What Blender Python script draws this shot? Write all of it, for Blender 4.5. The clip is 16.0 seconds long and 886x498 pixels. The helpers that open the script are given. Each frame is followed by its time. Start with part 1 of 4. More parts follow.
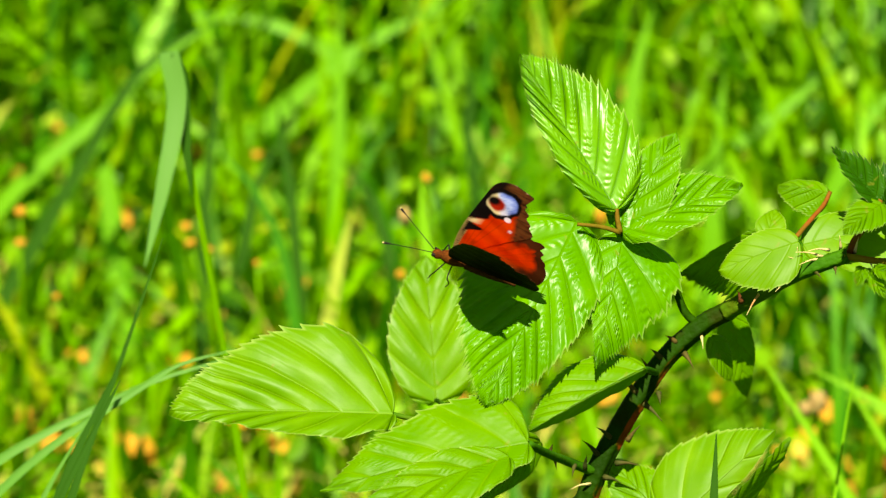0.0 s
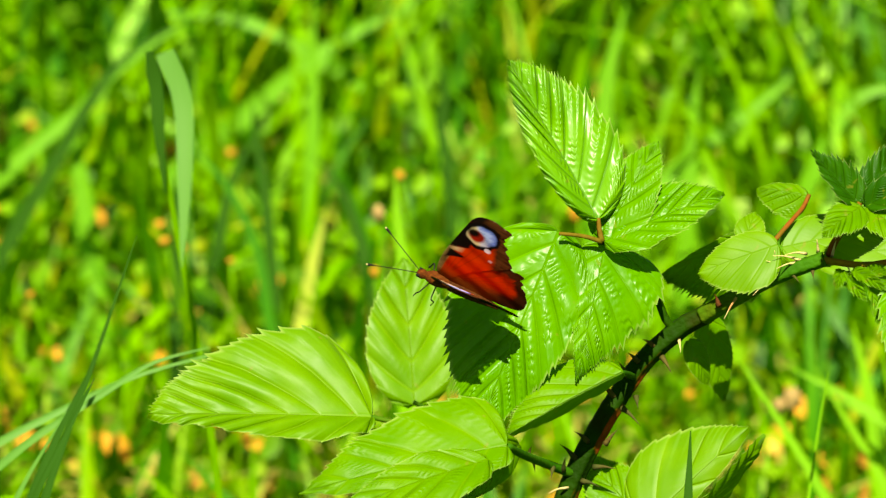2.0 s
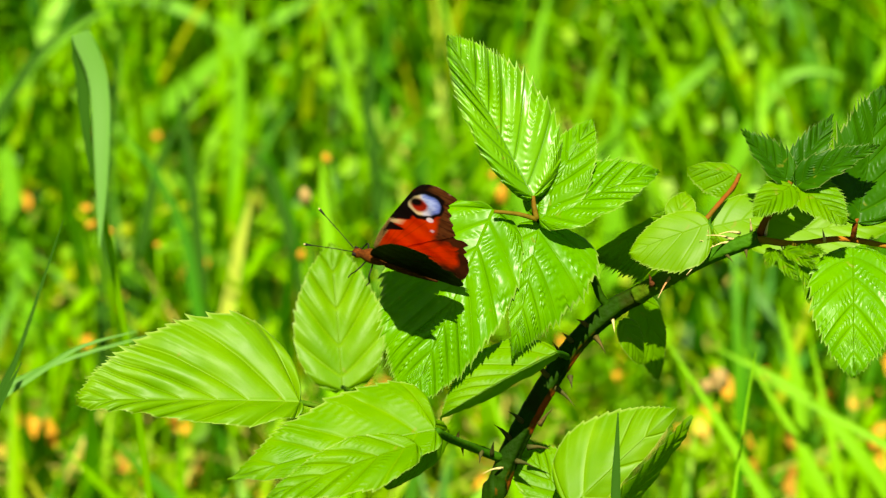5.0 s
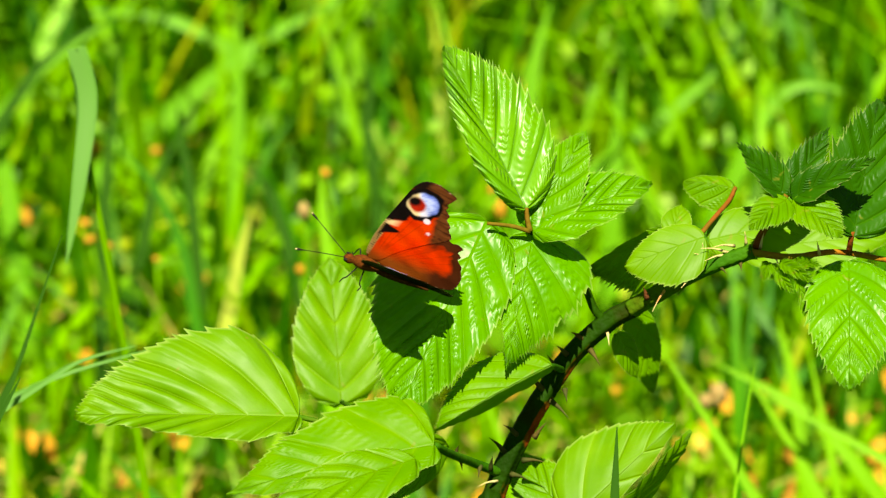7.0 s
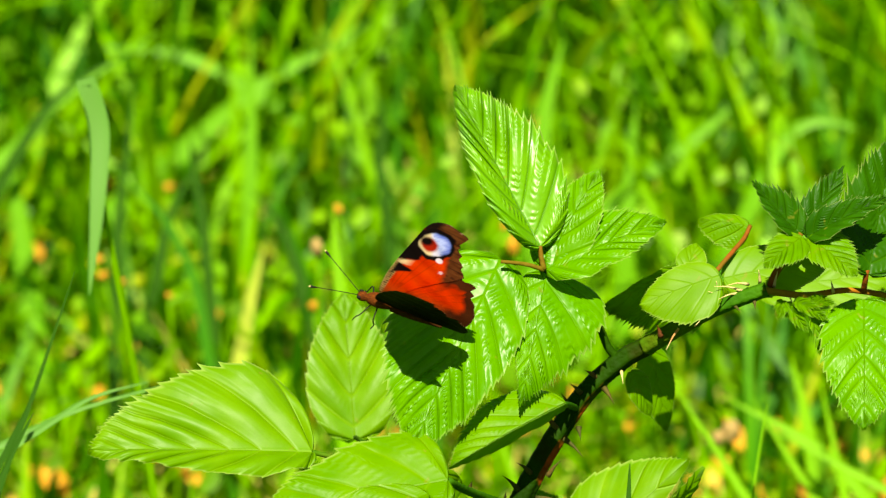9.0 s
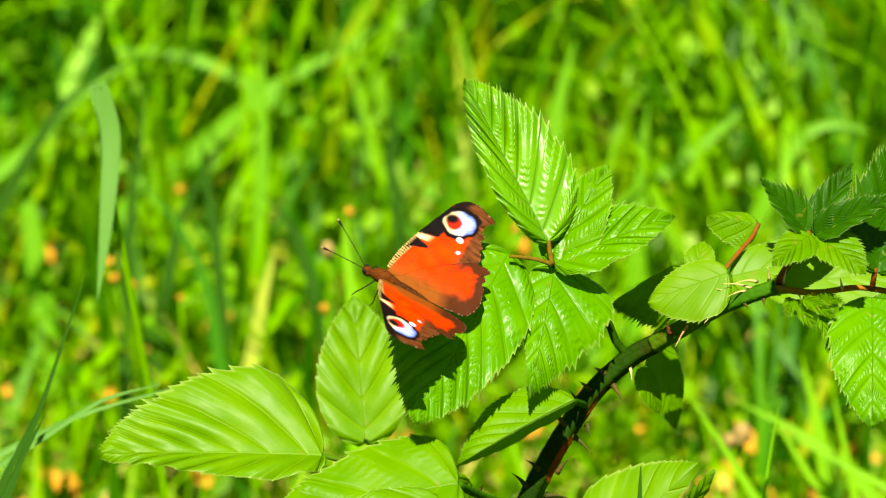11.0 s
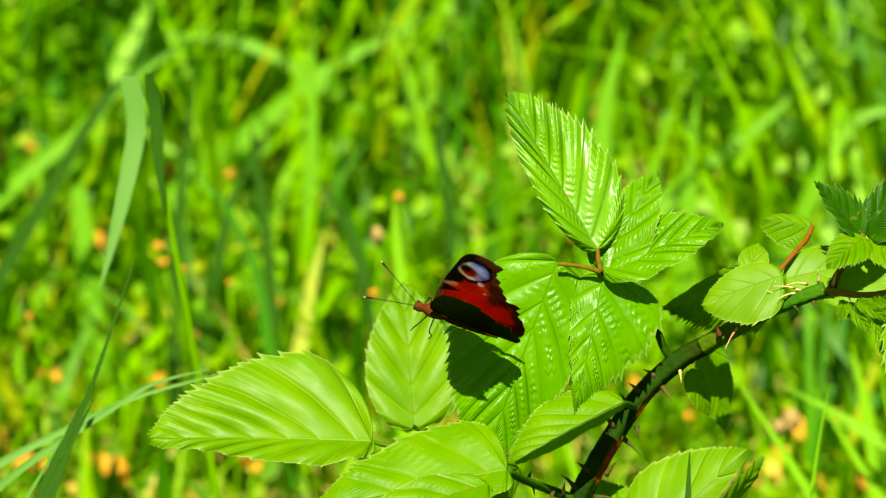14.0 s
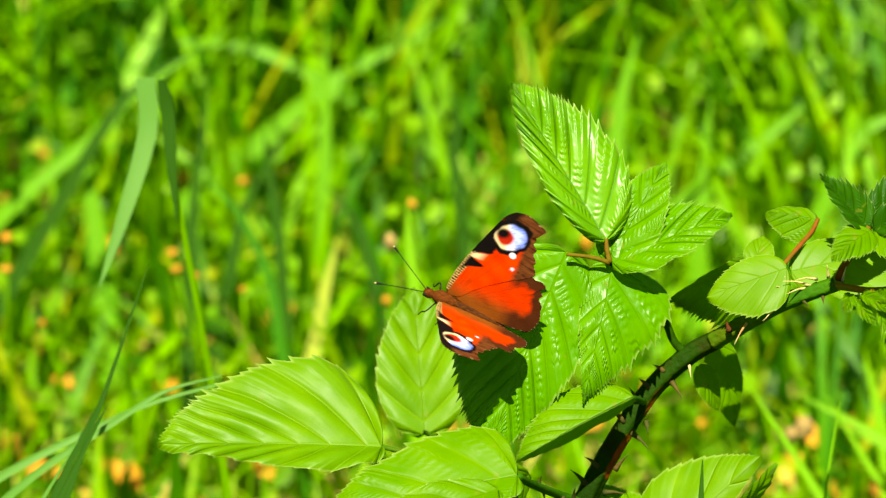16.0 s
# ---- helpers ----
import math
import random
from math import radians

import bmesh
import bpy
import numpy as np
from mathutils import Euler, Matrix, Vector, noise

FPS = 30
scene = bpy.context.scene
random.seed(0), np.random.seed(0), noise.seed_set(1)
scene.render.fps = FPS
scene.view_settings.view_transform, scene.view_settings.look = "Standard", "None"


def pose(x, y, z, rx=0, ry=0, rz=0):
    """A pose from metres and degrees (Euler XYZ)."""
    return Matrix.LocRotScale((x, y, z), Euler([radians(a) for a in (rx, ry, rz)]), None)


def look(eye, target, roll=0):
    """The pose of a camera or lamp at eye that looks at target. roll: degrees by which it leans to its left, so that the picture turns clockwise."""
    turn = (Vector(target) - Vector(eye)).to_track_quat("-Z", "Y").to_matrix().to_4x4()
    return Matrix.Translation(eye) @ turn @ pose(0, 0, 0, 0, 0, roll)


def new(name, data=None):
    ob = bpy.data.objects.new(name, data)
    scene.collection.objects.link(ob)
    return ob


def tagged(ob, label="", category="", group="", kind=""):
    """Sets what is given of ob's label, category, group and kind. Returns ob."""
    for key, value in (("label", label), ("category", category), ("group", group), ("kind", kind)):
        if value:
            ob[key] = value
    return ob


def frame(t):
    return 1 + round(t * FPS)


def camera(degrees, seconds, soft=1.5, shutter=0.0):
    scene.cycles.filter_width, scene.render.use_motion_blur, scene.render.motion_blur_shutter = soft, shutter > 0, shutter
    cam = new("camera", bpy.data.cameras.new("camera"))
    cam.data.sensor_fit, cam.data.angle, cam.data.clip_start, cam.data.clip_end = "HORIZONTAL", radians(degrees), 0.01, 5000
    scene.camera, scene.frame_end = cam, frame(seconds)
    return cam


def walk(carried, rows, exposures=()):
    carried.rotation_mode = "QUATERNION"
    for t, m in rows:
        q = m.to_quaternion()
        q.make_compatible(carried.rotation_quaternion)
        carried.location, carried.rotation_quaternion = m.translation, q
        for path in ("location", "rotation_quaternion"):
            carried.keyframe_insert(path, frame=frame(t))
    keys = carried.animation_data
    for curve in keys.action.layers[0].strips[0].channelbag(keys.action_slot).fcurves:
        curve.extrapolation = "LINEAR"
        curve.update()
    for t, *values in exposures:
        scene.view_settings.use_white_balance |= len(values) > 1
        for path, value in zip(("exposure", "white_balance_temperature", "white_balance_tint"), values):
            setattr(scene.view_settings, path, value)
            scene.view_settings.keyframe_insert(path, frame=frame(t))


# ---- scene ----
# ---------------------------------------------------------------- camera
cam = camera(7.72, 16.0, soft=1.3)
FOCUS = Vector((0.0, 0.0, 0.35))          # the spot the lens is set to
TILT = radians(22.0)
RIGHT = Vector((1, 0, 0))
UP = Vector((0, math.sin(TILT), math.cos(TILT)))
BACK = Vector((0, math.cos(TILT), -math.sin(TILT)))
EYE = FOCUS - BACK * 1.8
cam.data.dof.use_dof = True
cam.data.dof.focus_distance = 1.8
cam.data.dof.aperture_fstop = 21.0


def aim(turn, lift):
    """The camera at EYE, turned right and lifted by degrees from the line to FOCUS."""
    way = BACK + RIGHT * math.tan(radians(turn)) + UP * math.tan(radians(lift))
    return look(EYE, EYE + way)


walk(cam, [(t, aim(a, b)) for t, a, b in (
    (0, -0.876, 0.045), (0.5, -0.868, 0.03), (1, -0.823, 0.007), (1.5, -0.747, 0.038), (2, -0.649, 0.023),
    (2.5, -0.475, -0.053), (3, -0.294, -0.113), (3.5, -0.151, -0.136), (3.7, -0.091, -0.138), (5.8, -0.005, -0.094),
    (6, -0.034, -0.064), (6.5, -0.015, -0.053), (7, -0, 0), (7.5, 0.023, 0.072), (8, 0.015, 0.147),
    (8.5, -0.041, 0.257), (9, -0.113, 0.317), (9.2, -0.118, 0.33), (11.3, -0.261, 0.34), (11.5, -0.302, 0.332),
    (12, -0.392, 0.31), (12.5, -0.476, 0.249), (13, -0.543, 0.219), (13.5, -0.596, 0.212), (14, -0.641, 0.212),
    (14.5, -0.672, 0.234), (15, -0.702, 0.219), (15.5, -0.732, 0.249), (16, -0.755, 0.272),
)], exposures=((0.0, 1.50, 7600, 8), (16.0, 1.50, 7600, 8)))

# ---------------------------------------------------------------- light
world = bpy.data.worlds.new("sky")
scene.world = world
world.use_nodes = True
wn = world.node_tree.nodes
sky = wn.new("ShaderNodeTexSky")
sky.sky_type, sky.sun_disc = "NISHITA", False
SUN_ELEV, SUN_SIDE = 57.0, -2.0         # degrees; side: from behind the camera towards its left
sun_from = Vector((math.sin(radians(SUN_SIDE)) * math.cos(radians(SUN_ELEV)),
                   -math.cos(radians(SUN_SIDE)) * math.cos(radians(SUN_ELEV)), math.sin(radians(SUN_ELEV))))
sky.sun_elevation = radians(SUN_ELEV)
sky.sun_rotation = math.atan2(sun_from.x, sun_from.y)
world.node_tree.links.new(sky.outputs[0], wn["Background"].inputs[0])
wn["Background"].inputs[1].default_value = 0.023
sun_data = bpy.data.lights.new("sun", "SUN")
sun_data.energy, sun_data.angle, sun_data.color = 5.0, radians(0.53), (1.0, 0.95, 0.85)
sun = new("sun", sun_data)
sun.matrix_world = look(sun_from * 30, (0, 0, 0))


# ---------------------------------------------------------------- materials
def ramp(nt, fac, stops):
    n = nt.nodes.new("ShaderNodeValToRGB")
    e = n.color_ramp.elements
    while len(e) < len(stops):
        e.new(0.5)
    for k, (p, c) in zip(e, stops):
        k.position, k.color = p, (*c, 1)
    nt.links.new(fac, n.inputs[0])
    return n.outputs[0]


def calc(nt, op, a, b=None, c=None):
    n = nt.nodes.new("ShaderNodeMath")
    n.operation = op
    for i, v in enumerate((a, b, c)):
        if v is None:
            continue
        if isinstance(v, (int, float)):
            n.inputs[i].default_value = v
        else:
            nt.links.new(v, n.inputs[i])
    return n.outputs[0]


def blend(nt, fac, a, b, mode="MIX"):
    n = nt.nodes.new("ShaderNodeMix")
    n.data_type, n.blend_type = "RGBA", mode
    for i, v in ((0, fac), (6, a), (7, b)):
        if isinstance(v, (int, float)):
            n.inputs[i].default_value = v
        elif isinstance(v, tuple):
            n.inputs[i].default_value = (*v, 1)
        else:
            nt.links.new(v, n.inputs[i])
    return n.outputs[2]


def noise_at(nt, scale, detail=3.0, vec=None, kind="Object"):
    if vec is None:
        vec = nt.nodes.new("ShaderNodeTexCoord").outputs[kind]
    n = nt.nodes.new("ShaderNodeTexNoise")
    n.inputs["Scale"].default_value, n.inputs["Detail"].default_value = scale, detail
    nt.links.new(vec, n.inputs["Vector"])
    return n.outputs[0]


def bump(nt, height, dist, strength=1.0):
    n = nt.nodes.new("ShaderNodeBump")
    n.inputs["Distance"].default_value, n.inputs["Strength"].default_value = dist, strength
    nt.links.new(height, n.inputs["Height"])
    return n.outputs[0]


def blank(name):
    m = bpy.data.materials.new(name)
    m.use_nodes = True
    return m, m.node_tree, m.node_tree.nodes["Principled BSDF"]


def shine_through(nt, b, colour, share):
    """Adds light that passes through a thin leaf."""
    tr = nt.nodes.new("ShaderNodeBsdfTranslucent")
    if isinstance(colour, tuple):
        tr.inputs[0].default_value = (*colour, 1)
    else:
        nt.links.new(colour, tr.inputs[0])
    mx = nt.nodes.new("ShaderNodeMixShader")
    mx.inputs[0].default_value = share
    nt.links.new(b.outputs[0], mx.inputs[1])
    nt.links.new(tr.outputs[0], mx.inputs[2])
    nt.links.new(mx.outputs[0], nt.nodes["Material Output"].inputs[0])


def leaf_material(name, dark, light, vein, rough=0.40, through_share=0.42, gloss=0.14, relief=0.0004, ribs=0.4, rungs=62.0, vein_share=0.3):
    """A toothed leaf: sunken side veins, and fine rungs that quilt the ridges between them."""
    m, nt, b = blank(name)
    uv = nt.nodes.new("ShaderNodeUVMap").outputs[0]
    sep = nt.nodes.new("ShaderNodeSeparateXYZ")
    nt.links.new(uv, sep.inputs[0])
    u, v = sep.outputs[0], sep.outputs[1]
    across = calc(nt, "ABSOLUTE", v)
    f = calc(nt, "FRACT", u)
    d = calc(nt, "MINIMUM", f, calc(nt, "SUBTRACT", 1.0, f))
    side = calc(nt, "SUBTRACT", 1.0, calc(nt, "MINIMUM", calc(nt, "DIVIDE", d, 0.11), 1.0))
    side = calc(nt, "MULTIPLY", side, side)
    mid = calc(nt, "SUBTRACT", 1.0, calc(nt, "MINIMUM", calc(nt, "DIVIDE", across, 0.026), 1.0))
    veins = calc(nt, "MAXIMUM", side, mid)

    along = calc(nt, "ADD", across, calc(nt, "MULTIPLY", u, 0.25))   # runs out along the side veins; its level lines cross them squarely
    half = calc(nt, "MULTIPLY", calc(nt, "SIGN", v), 4.0)

    def spread(a, c, shift=0.0):
        n = nt.nodes.new("ShaderNodeCombineXYZ")
        nt.links.new(calc(nt, "MULTIPLY", u, a), n.inputs[0])
        nt.links.new(calc(nt, "MULTIPLY", along, c), n.inputs[1])
        nt.links.new(calc(nt, "ADD", half, shift), n.inputs[2])
        return n.outputs[0]

    big = noise_at(nt, 60.0, 3.0)
    fine = noise_at(nt, 900.0, 2.0)
    base = blend(nt, ramp(nt, big, ((0.3, (0, 0, 0)), (0.7, (1, 1, 1)))), dark, light)
    tint = nt.nodes.new("ShaderNodeObjectInfo").outputs["Random"]
    base = blend(nt, calc(nt, "MULTIPLY", tint, 0.25), base, light)
    col = blend(nt, calc(nt, "MULTIPLY", veins, vein_share), base, vein)
    col = blend(nt, calc(nt, "MULTIPLY", fine, 0.25), col, dark)
    rim = calc(nt, "MAXIMUM", calc(nt, "SUBTRACT", across, 0.955), 0.0)
    col = blend(nt, calc(nt, "MULTIPLY", rim, 7.0), col, (0.48, 0.56, 0.18))
    spots = noise_at(nt, 260.0, 2.0)
    col = blend(nt, calc(nt, "MULTIPLY", ramp(nt, spots, ((0.70, (0, 0, 0)), (0.76, (1, 1, 1)))), 0.45), col, (0.20, 0.20, 0.02))
    nt.links.new(col, b.inputs["Base Color"])
    # rungs between the side veins, broken and uneven
    drift = noise_at(nt, 1.0, 2.0, spread(0.9, 2.2))
    where = noise_at(nt, 1.0, 2.0, spread(1.3, 3.5, 7.3))
    wave = calc(nt, "SINE", calc(nt, "ADD", calc(nt, "MULTIPLY", along, rungs), calc(nt, "MULTIPLY", drift, 9.0)))
    strong = calc(nt, "MULTIPLY", ramp(nt, where, ((0.40, (0.08, 0.08, 0.08)), (0.62, (1, 1, 1)))), ramp(nt, d, ((0.12, (0, 0, 0)), (0.40, (1, 1, 1)))))
    crumple = noise_at(nt, 1.0, 2.0, spread(1.6, 7.0, 2.1))
    h = calc(nt, "ADD", calc(nt, "MULTIPLY", veins, -0.5), calc(nt, "MULTIPLY", calc(nt, "MULTIPLY", wave, strong), ribs))
    h = calc(nt, "ADD", h, calc(nt, "MULTIPLY", crumple, ribs * 1.2))
    nt.links.new(bump(nt, h, relief, 0.9), b.inputs["Normal"])
    r = calc(nt, "ADD", rough, calc(nt, "MULTIPLY", big, 0.12))
    nt.links.new(r, b.inputs["Roughness"])
    b.inputs["Specular IOR Level"].default_value = gloss
    shine_through(nt, b, col, through_share)
    return m


M_LEAF = leaf_material("bramble_leaf", (0.064, 0.210, 0.0008), (0.110, 0.270, 0.001), (0.20, 0.38, 0.008), gloss=0.14, ribs=0.16, relief=0.0005, rough=0.38)
M_SMOOTH = leaf_material("young_leaf", (0.085, 0.230, 0.001), (0.130, 0.290, 0.0015), (0.16, 0.33, 0.004), gloss=0.20, ribs=0.02, relief=0.0002, rough=0.42, vein_share=0.12)
M_PLAIN = leaf_material("broad_leaf", (0.075, 0.220, 0.001), (0.125, 0.285, 0.0015), (0.20, 0.38, 0.010), gloss=0.24, ribs=0.03, relief=0.0005, rough=0.42, vein_share=0.42)
M_GLOSSY = leaf_material("young_leaf", (0.055, 0.225, 0.001), (0.10, 0.30, 0.0015), (0.12, 0.32, 0.006), rough=0.27, relief=0.0005, ribs=0.30, gloss=0.17, vein_share=0.2)
# dark vein colour paints shade into the valleys between the pleats
M_PLEATED = leaf_material("pleated_leaf", (0.060, 0.225, 0.001), (0.11, 0.31, 0.0015), (0.025, 0.11, 0.002), rough=0.32, relief=0.0005, ribs=0.25, gloss=0.42, rungs=75.0, vein_share=0.6, through_share=0.3)
# young leaves turned from the sun; that shade is in the dark greens
M_TENDER_SHADED = leaf_material("shaded_tender_leaf", (0.008, 0.056, 0.0005), (0.022, 0.105, 0.0008), (0.045, 0.15, 0.003), rough=0.34, relief=0.0004, ribs=0.2, gloss=0.12, through_share=0.25)


def cane_material(name, a, b_, c, sunny=None):
    m, nt, b = blank(name)
    n1, n2 = noise_at(nt, 55.0, 4.0), noise_at(nt, 600.0, 3.0)
    col = ramp(nt, n1, ((0.40, a), (0.56, b_), (0.68, c)))
    col = blend(nt, calc(nt, "MULTIPLY", n2, 0.35), col, (0.010, 0.012, 0.002))
    # red bark flush; its bright right-facing side also paints in a sunlit facet
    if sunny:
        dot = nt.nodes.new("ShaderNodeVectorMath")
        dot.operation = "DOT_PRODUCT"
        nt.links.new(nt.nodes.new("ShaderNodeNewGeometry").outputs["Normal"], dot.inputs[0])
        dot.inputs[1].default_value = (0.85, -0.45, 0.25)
        sunlit_flush = calc(nt, "MULTIPLY", ramp(nt, dot.outputs["Value"], ((0.70, (0, 0, 0)), (0.86, (1, 1, 1)))), ramp(nt, n1, ((0.50, (0, 0, 0)), (0.60, (1, 1, 1)))))
        col = blend(nt, sunlit_flush, col, sunny)
    nt.links.new(col, b.inputs["Base Color"])
    b.inputs["Roughness"].default_value = 0.6
    b.inputs["Specular IOR Level"].default_value = 0.025
    nt.links.new(bump(nt, n2, 0.0006, 0.9), b.inputs["Normal"])
    return m


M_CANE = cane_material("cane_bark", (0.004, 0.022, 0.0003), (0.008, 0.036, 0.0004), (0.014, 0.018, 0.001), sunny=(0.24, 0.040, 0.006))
M_STEM_DARK = cane_material("dark_stalk", (0.006, 0.032, 0.0005), (0.012, 0.050, 0.0007), (0.020, 0.040, 0.001))
M_CANE_YOUNG = cane_material("young_cane", (0.016, 0.085, 0.002), (0.032, 0.12, 0.003), (0.06, 0.10, 0.004))
M_STALK = cane_material("leaf_stalk_bark", (0.11, 0.085, 0.006), (0.17, 0.055, 0.008), (0.20, 0.040, 0.008))
M_SHOOT = cane_material("shoot_bark", (0.10, 0.15, 0.006), (0.24, 0.13, 0.010), (0.30, 0.10, 0.010))
M_THORN = cane_material("thorn_horn", (0.04, 0.05, 0.012), (0.07, 0.06, 0.015), (0.12, 0.04, 0.014))
M_THORN_PALE = cane_material("pale_thorn", (0.50, 0.42, 0.16), (0.55, 0.46, 0.20), (0.45, 0.22, 0.08))


def grass_material(name, dark, light, dry, share=0.45, rough=0.5, gloss=0.25):
    m, nt, b = blank(name)
    rnd = nt.nodes.new("ShaderNodeNewGeometry").outputs["Random Per Island"]
    col = ramp(nt, rnd, ((0.0, tuple(v * 0.45 for v in dark)), (0.22, dark), (0.5, light), (0.86, light), (0.96, dry)))
    streak = noise_at(nt, 35.0, 3.0)
    col = blend(nt, calc(nt, "MULTIPLY", streak, 0.5), col, dark)
    nt.links.new(col, b.inputs["Base Color"])
    b.inputs["Roughness"].default_value = rough
    b.inputs["Specular IOR Level"].default_value = gloss
    shine_through(nt, b, col, share)
    return m


M_GRASS = grass_material("meadow_blade", (0.045, 0.21, 0.0012), (0.200, 0.50, 0.0022), (0.42, 0.49, 0.012))
M_MID = grass_material("mid_blade", (0.055, 0.23, 0.0015), (0.13, 0.39, 0.002), (0.20, 0.44, 0.004))
M_BLADE = grass_material("near_blade", (0.07, 0.22, 0.02), (0.10, 0.28, 0.035), (0.12, 0.28, 0.03), rough=0.45)
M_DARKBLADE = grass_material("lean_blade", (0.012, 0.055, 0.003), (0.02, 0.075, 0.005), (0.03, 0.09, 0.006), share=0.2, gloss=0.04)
M_TUFT = grass_material("tuft_blade", (0.012, 0.10, 0.001), (0.03, 0.17, 0.002), (0.06, 0.24, 0.003), share=0.3, gloss=0.12)
M_YELLOW = grass_material("yellowing_blade", (0.31, 0.43, 0.03), (0.38, 0.47, 0.05), (0.46, 0.43, 0.06))
M_LOW = grass_material("low_blade", (0.13, 0.34, 0.004), (0.27, 0.50, 0.006), (0.46, 0.46, 0.03))
M_HERB = grass_material("clover_leaf", (0.10, 0.27, 0.004), (0.20, 0.43, 0.006), (0.32, 0.46, 0.03))
M_LITTER = grass_material("dry_leaf", (0.33, 0.16, 0.012), (0.52, 0.26, 0.016), (0.52, 0.40, 0.06), share=0.2, rough=0.7)
M_STRAW = grass_material("dry_straw", (0.24, 0.24, 0.03), (0.36, 0.34, 0.06), (0.42, 0.34, 0.08), share=0.25, rough=0.7)
M_SEED = grass_material("seed_head", (0.26, 0.19, 0.06), (0.34, 0.24, 0.08), (0.34, 0.18, 0.05), share=0.2, rough=0.8)

m, nt, b = blank("soil")
n1, n2 = noise_at(nt, 5.0, 8.0), noise_at(nt, 120.0, 5.0)
c = ramp(nt, n1, ((0.35, (0.030, 0.085, 0.004)), (0.5, (0.055, 0.15, 0.005)), (0.68, (0.10, 0.20, 0.010))))
c = blend(nt, calc(nt, "MULTIPLY", n2, 0.5), c, (0.06, 0.07, 0.012))
nt.links.new(c, b.inputs["Base Color"])
b.inputs["Roughness"].default_value = 0.95
nt.links.new(bump(nt, n2, 0.01), b.inputs["Normal"])
M_SOIL = m


def coloured(name, rough, fuzz=0.0002):
    """A material whose colour comes from the wing's own scale pattern."""
    m, nt, b = blank(name)
    a = nt.nodes.new("ShaderNodeVertexColor")
    a.layer_name = "scales"
    n1, n2 = noise_at(nt, 500.0, 3.0), noise_at(nt, 3000.0, 2.0)
    col = blend(nt, calc(nt, "MULTIPLY", n1, 0.35), a.outputs[0], (0.25, 0.22, 0.2), "MULTIPLY")
    nt.links.new(col, b.inputs["Base Color"])
    b.inputs["Roughness"].default_value = rough
    b.inputs["Specular IOR Level"].default_value = 0.03
    nt.links.new(bump(nt, n2, fuzz, 0.6), b.inputs["Normal"])
    return m


M_WING = coloured("wing_scales", 0.6)


def fur_material(name, a, c, comb=(1.0, 1.0, 1.0)):
    """Fine hair; comb: how the strands are drawn out along the body."""
    m, nt, b = blank(name)
    vec = nt.nodes.new("ShaderNodeVectorMath")
    vec.operation = "MULTIPLY"
    nt.links.new(nt.nodes.new("ShaderNodeTexCoord").outputs["Object"], vec.inputs[0])
    vec.inputs[1].default_value = comb
    n1 = noise_at(nt, 3500.0, 3.0, vec.outputs[0])
    nt.links.new(ramp(nt, n1, ((0.30, a), (0.70, c))), b.inputs["Base Color"])
    b.inputs["Roughness"].default_value = 0.85
    b.inputs["Specular IOR Level"].default_value = 0.04
    nt.links.new(bump(nt, n1, 0.00012), b.inputs["Normal"])
    return m


M_FUR = fur_material("body_fur", (0.026, 0.007, 0.0015), (0.11, 0.030, 0.004), (1.0, 0.22, 1.0))
M_DARKFUR = fur_material("abdomen_fur", (0.012, 0.005, 0.002), (0.07, 0.022, 0.004), (1.0, 0.3, 1.0))
M_BLACK = fur_material("black_chitin", (0.008, 0.007, 0.006), (0.02, 0.018, 0.015))
M_CLUB = fur_material("pale_club", (0.3, 0.26, 0.1), (0.4, 0.35, 0.16))


# ---------------------------------------------------------------- building tools
def at(right, up, back=0.0):
    """Millimetres to the right, up and away from FOCUS, along the tilted axes of the bramble, as a place in the world."""
    return FOCUS + (RIGHT * right + UP * up + BACK * back) * 0.001


def way(x, y, z):
    """A direction along those axes: right, up, towards the viewer."""
    return (RIGHT * x + UP * y - BACK * z).normalized()


def mesh_ob(name, verts, faces, material, parent=None, label="", smooth=True):
    me = bpy.data.meshes.new(name)
    me.from_pydata([tuple(v) for v in verts], [], faces)
    me.materials.append(material)
    if smooth:
        me.polygons.foreach_set("use_smooth", [True] * len(me.polygons))
    me.update()
    ob = new(name, me)
    if parent:
        ob.parent = parent
    if label:
        ob["label"] = label
    return ob


def smooth_path(points, n):
    """n points along a Catmull-Rom curve."""
    p = [Vector(q) for q in points]
    p = [p[0] * 2 - p[1]] + p + [p[-1] * 2 - p[-2]]
    out = []
    for i in range(n):
        f = i / (n - 1) * (len(p) - 3)
        k = min(int(f), len(p) - 4)
        t = f - k
        a, b, c, d = p[k:k + 4]
        out.append(0.5 * (2 * b + (c - a) * t + (2 * a - 5 * b + 4 * c - d) * t * t + (3 * b - a - 3 * c + d) * t ** 3))
    return out


def tube(path, radius, sides=10, ridge=0.0):
    """Verts and faces of a stem; radius(s) for s in 0..1; ridge: how far five ridges stand out along it."""
    verts, faces = [], []
    n = len(path)
    side = None
    for i, q in enumerate(path):
        d = (path[min(i + 1, n - 1)] - path[max(i - 1, 0)]).normalized()
        side = (side - d * side.dot(d)).normalized() if side else d.orthogonal().normalized()
        up = d.cross(side)
        r = radius(i / (n - 1))
        for k in range(sides):
            a = 2 * math.pi * k / sides
            verts.append(q + (side * math.cos(a) + up * math.sin(a)) * r * (1 + ridge * math.cos(5 * a)))
    for i in range(n - 1):
        for k in range(sides):
            j = (k + 1) % sides
            faces.append((i * sides + k, i * sides + j, (i + 1) * sides + j, (i + 1) * sides + k))
    faces.append(tuple(range(sides))[::-1])
    faces.append(tuple(range((n - 1) * sides, n * sides)))
    return verts, faces


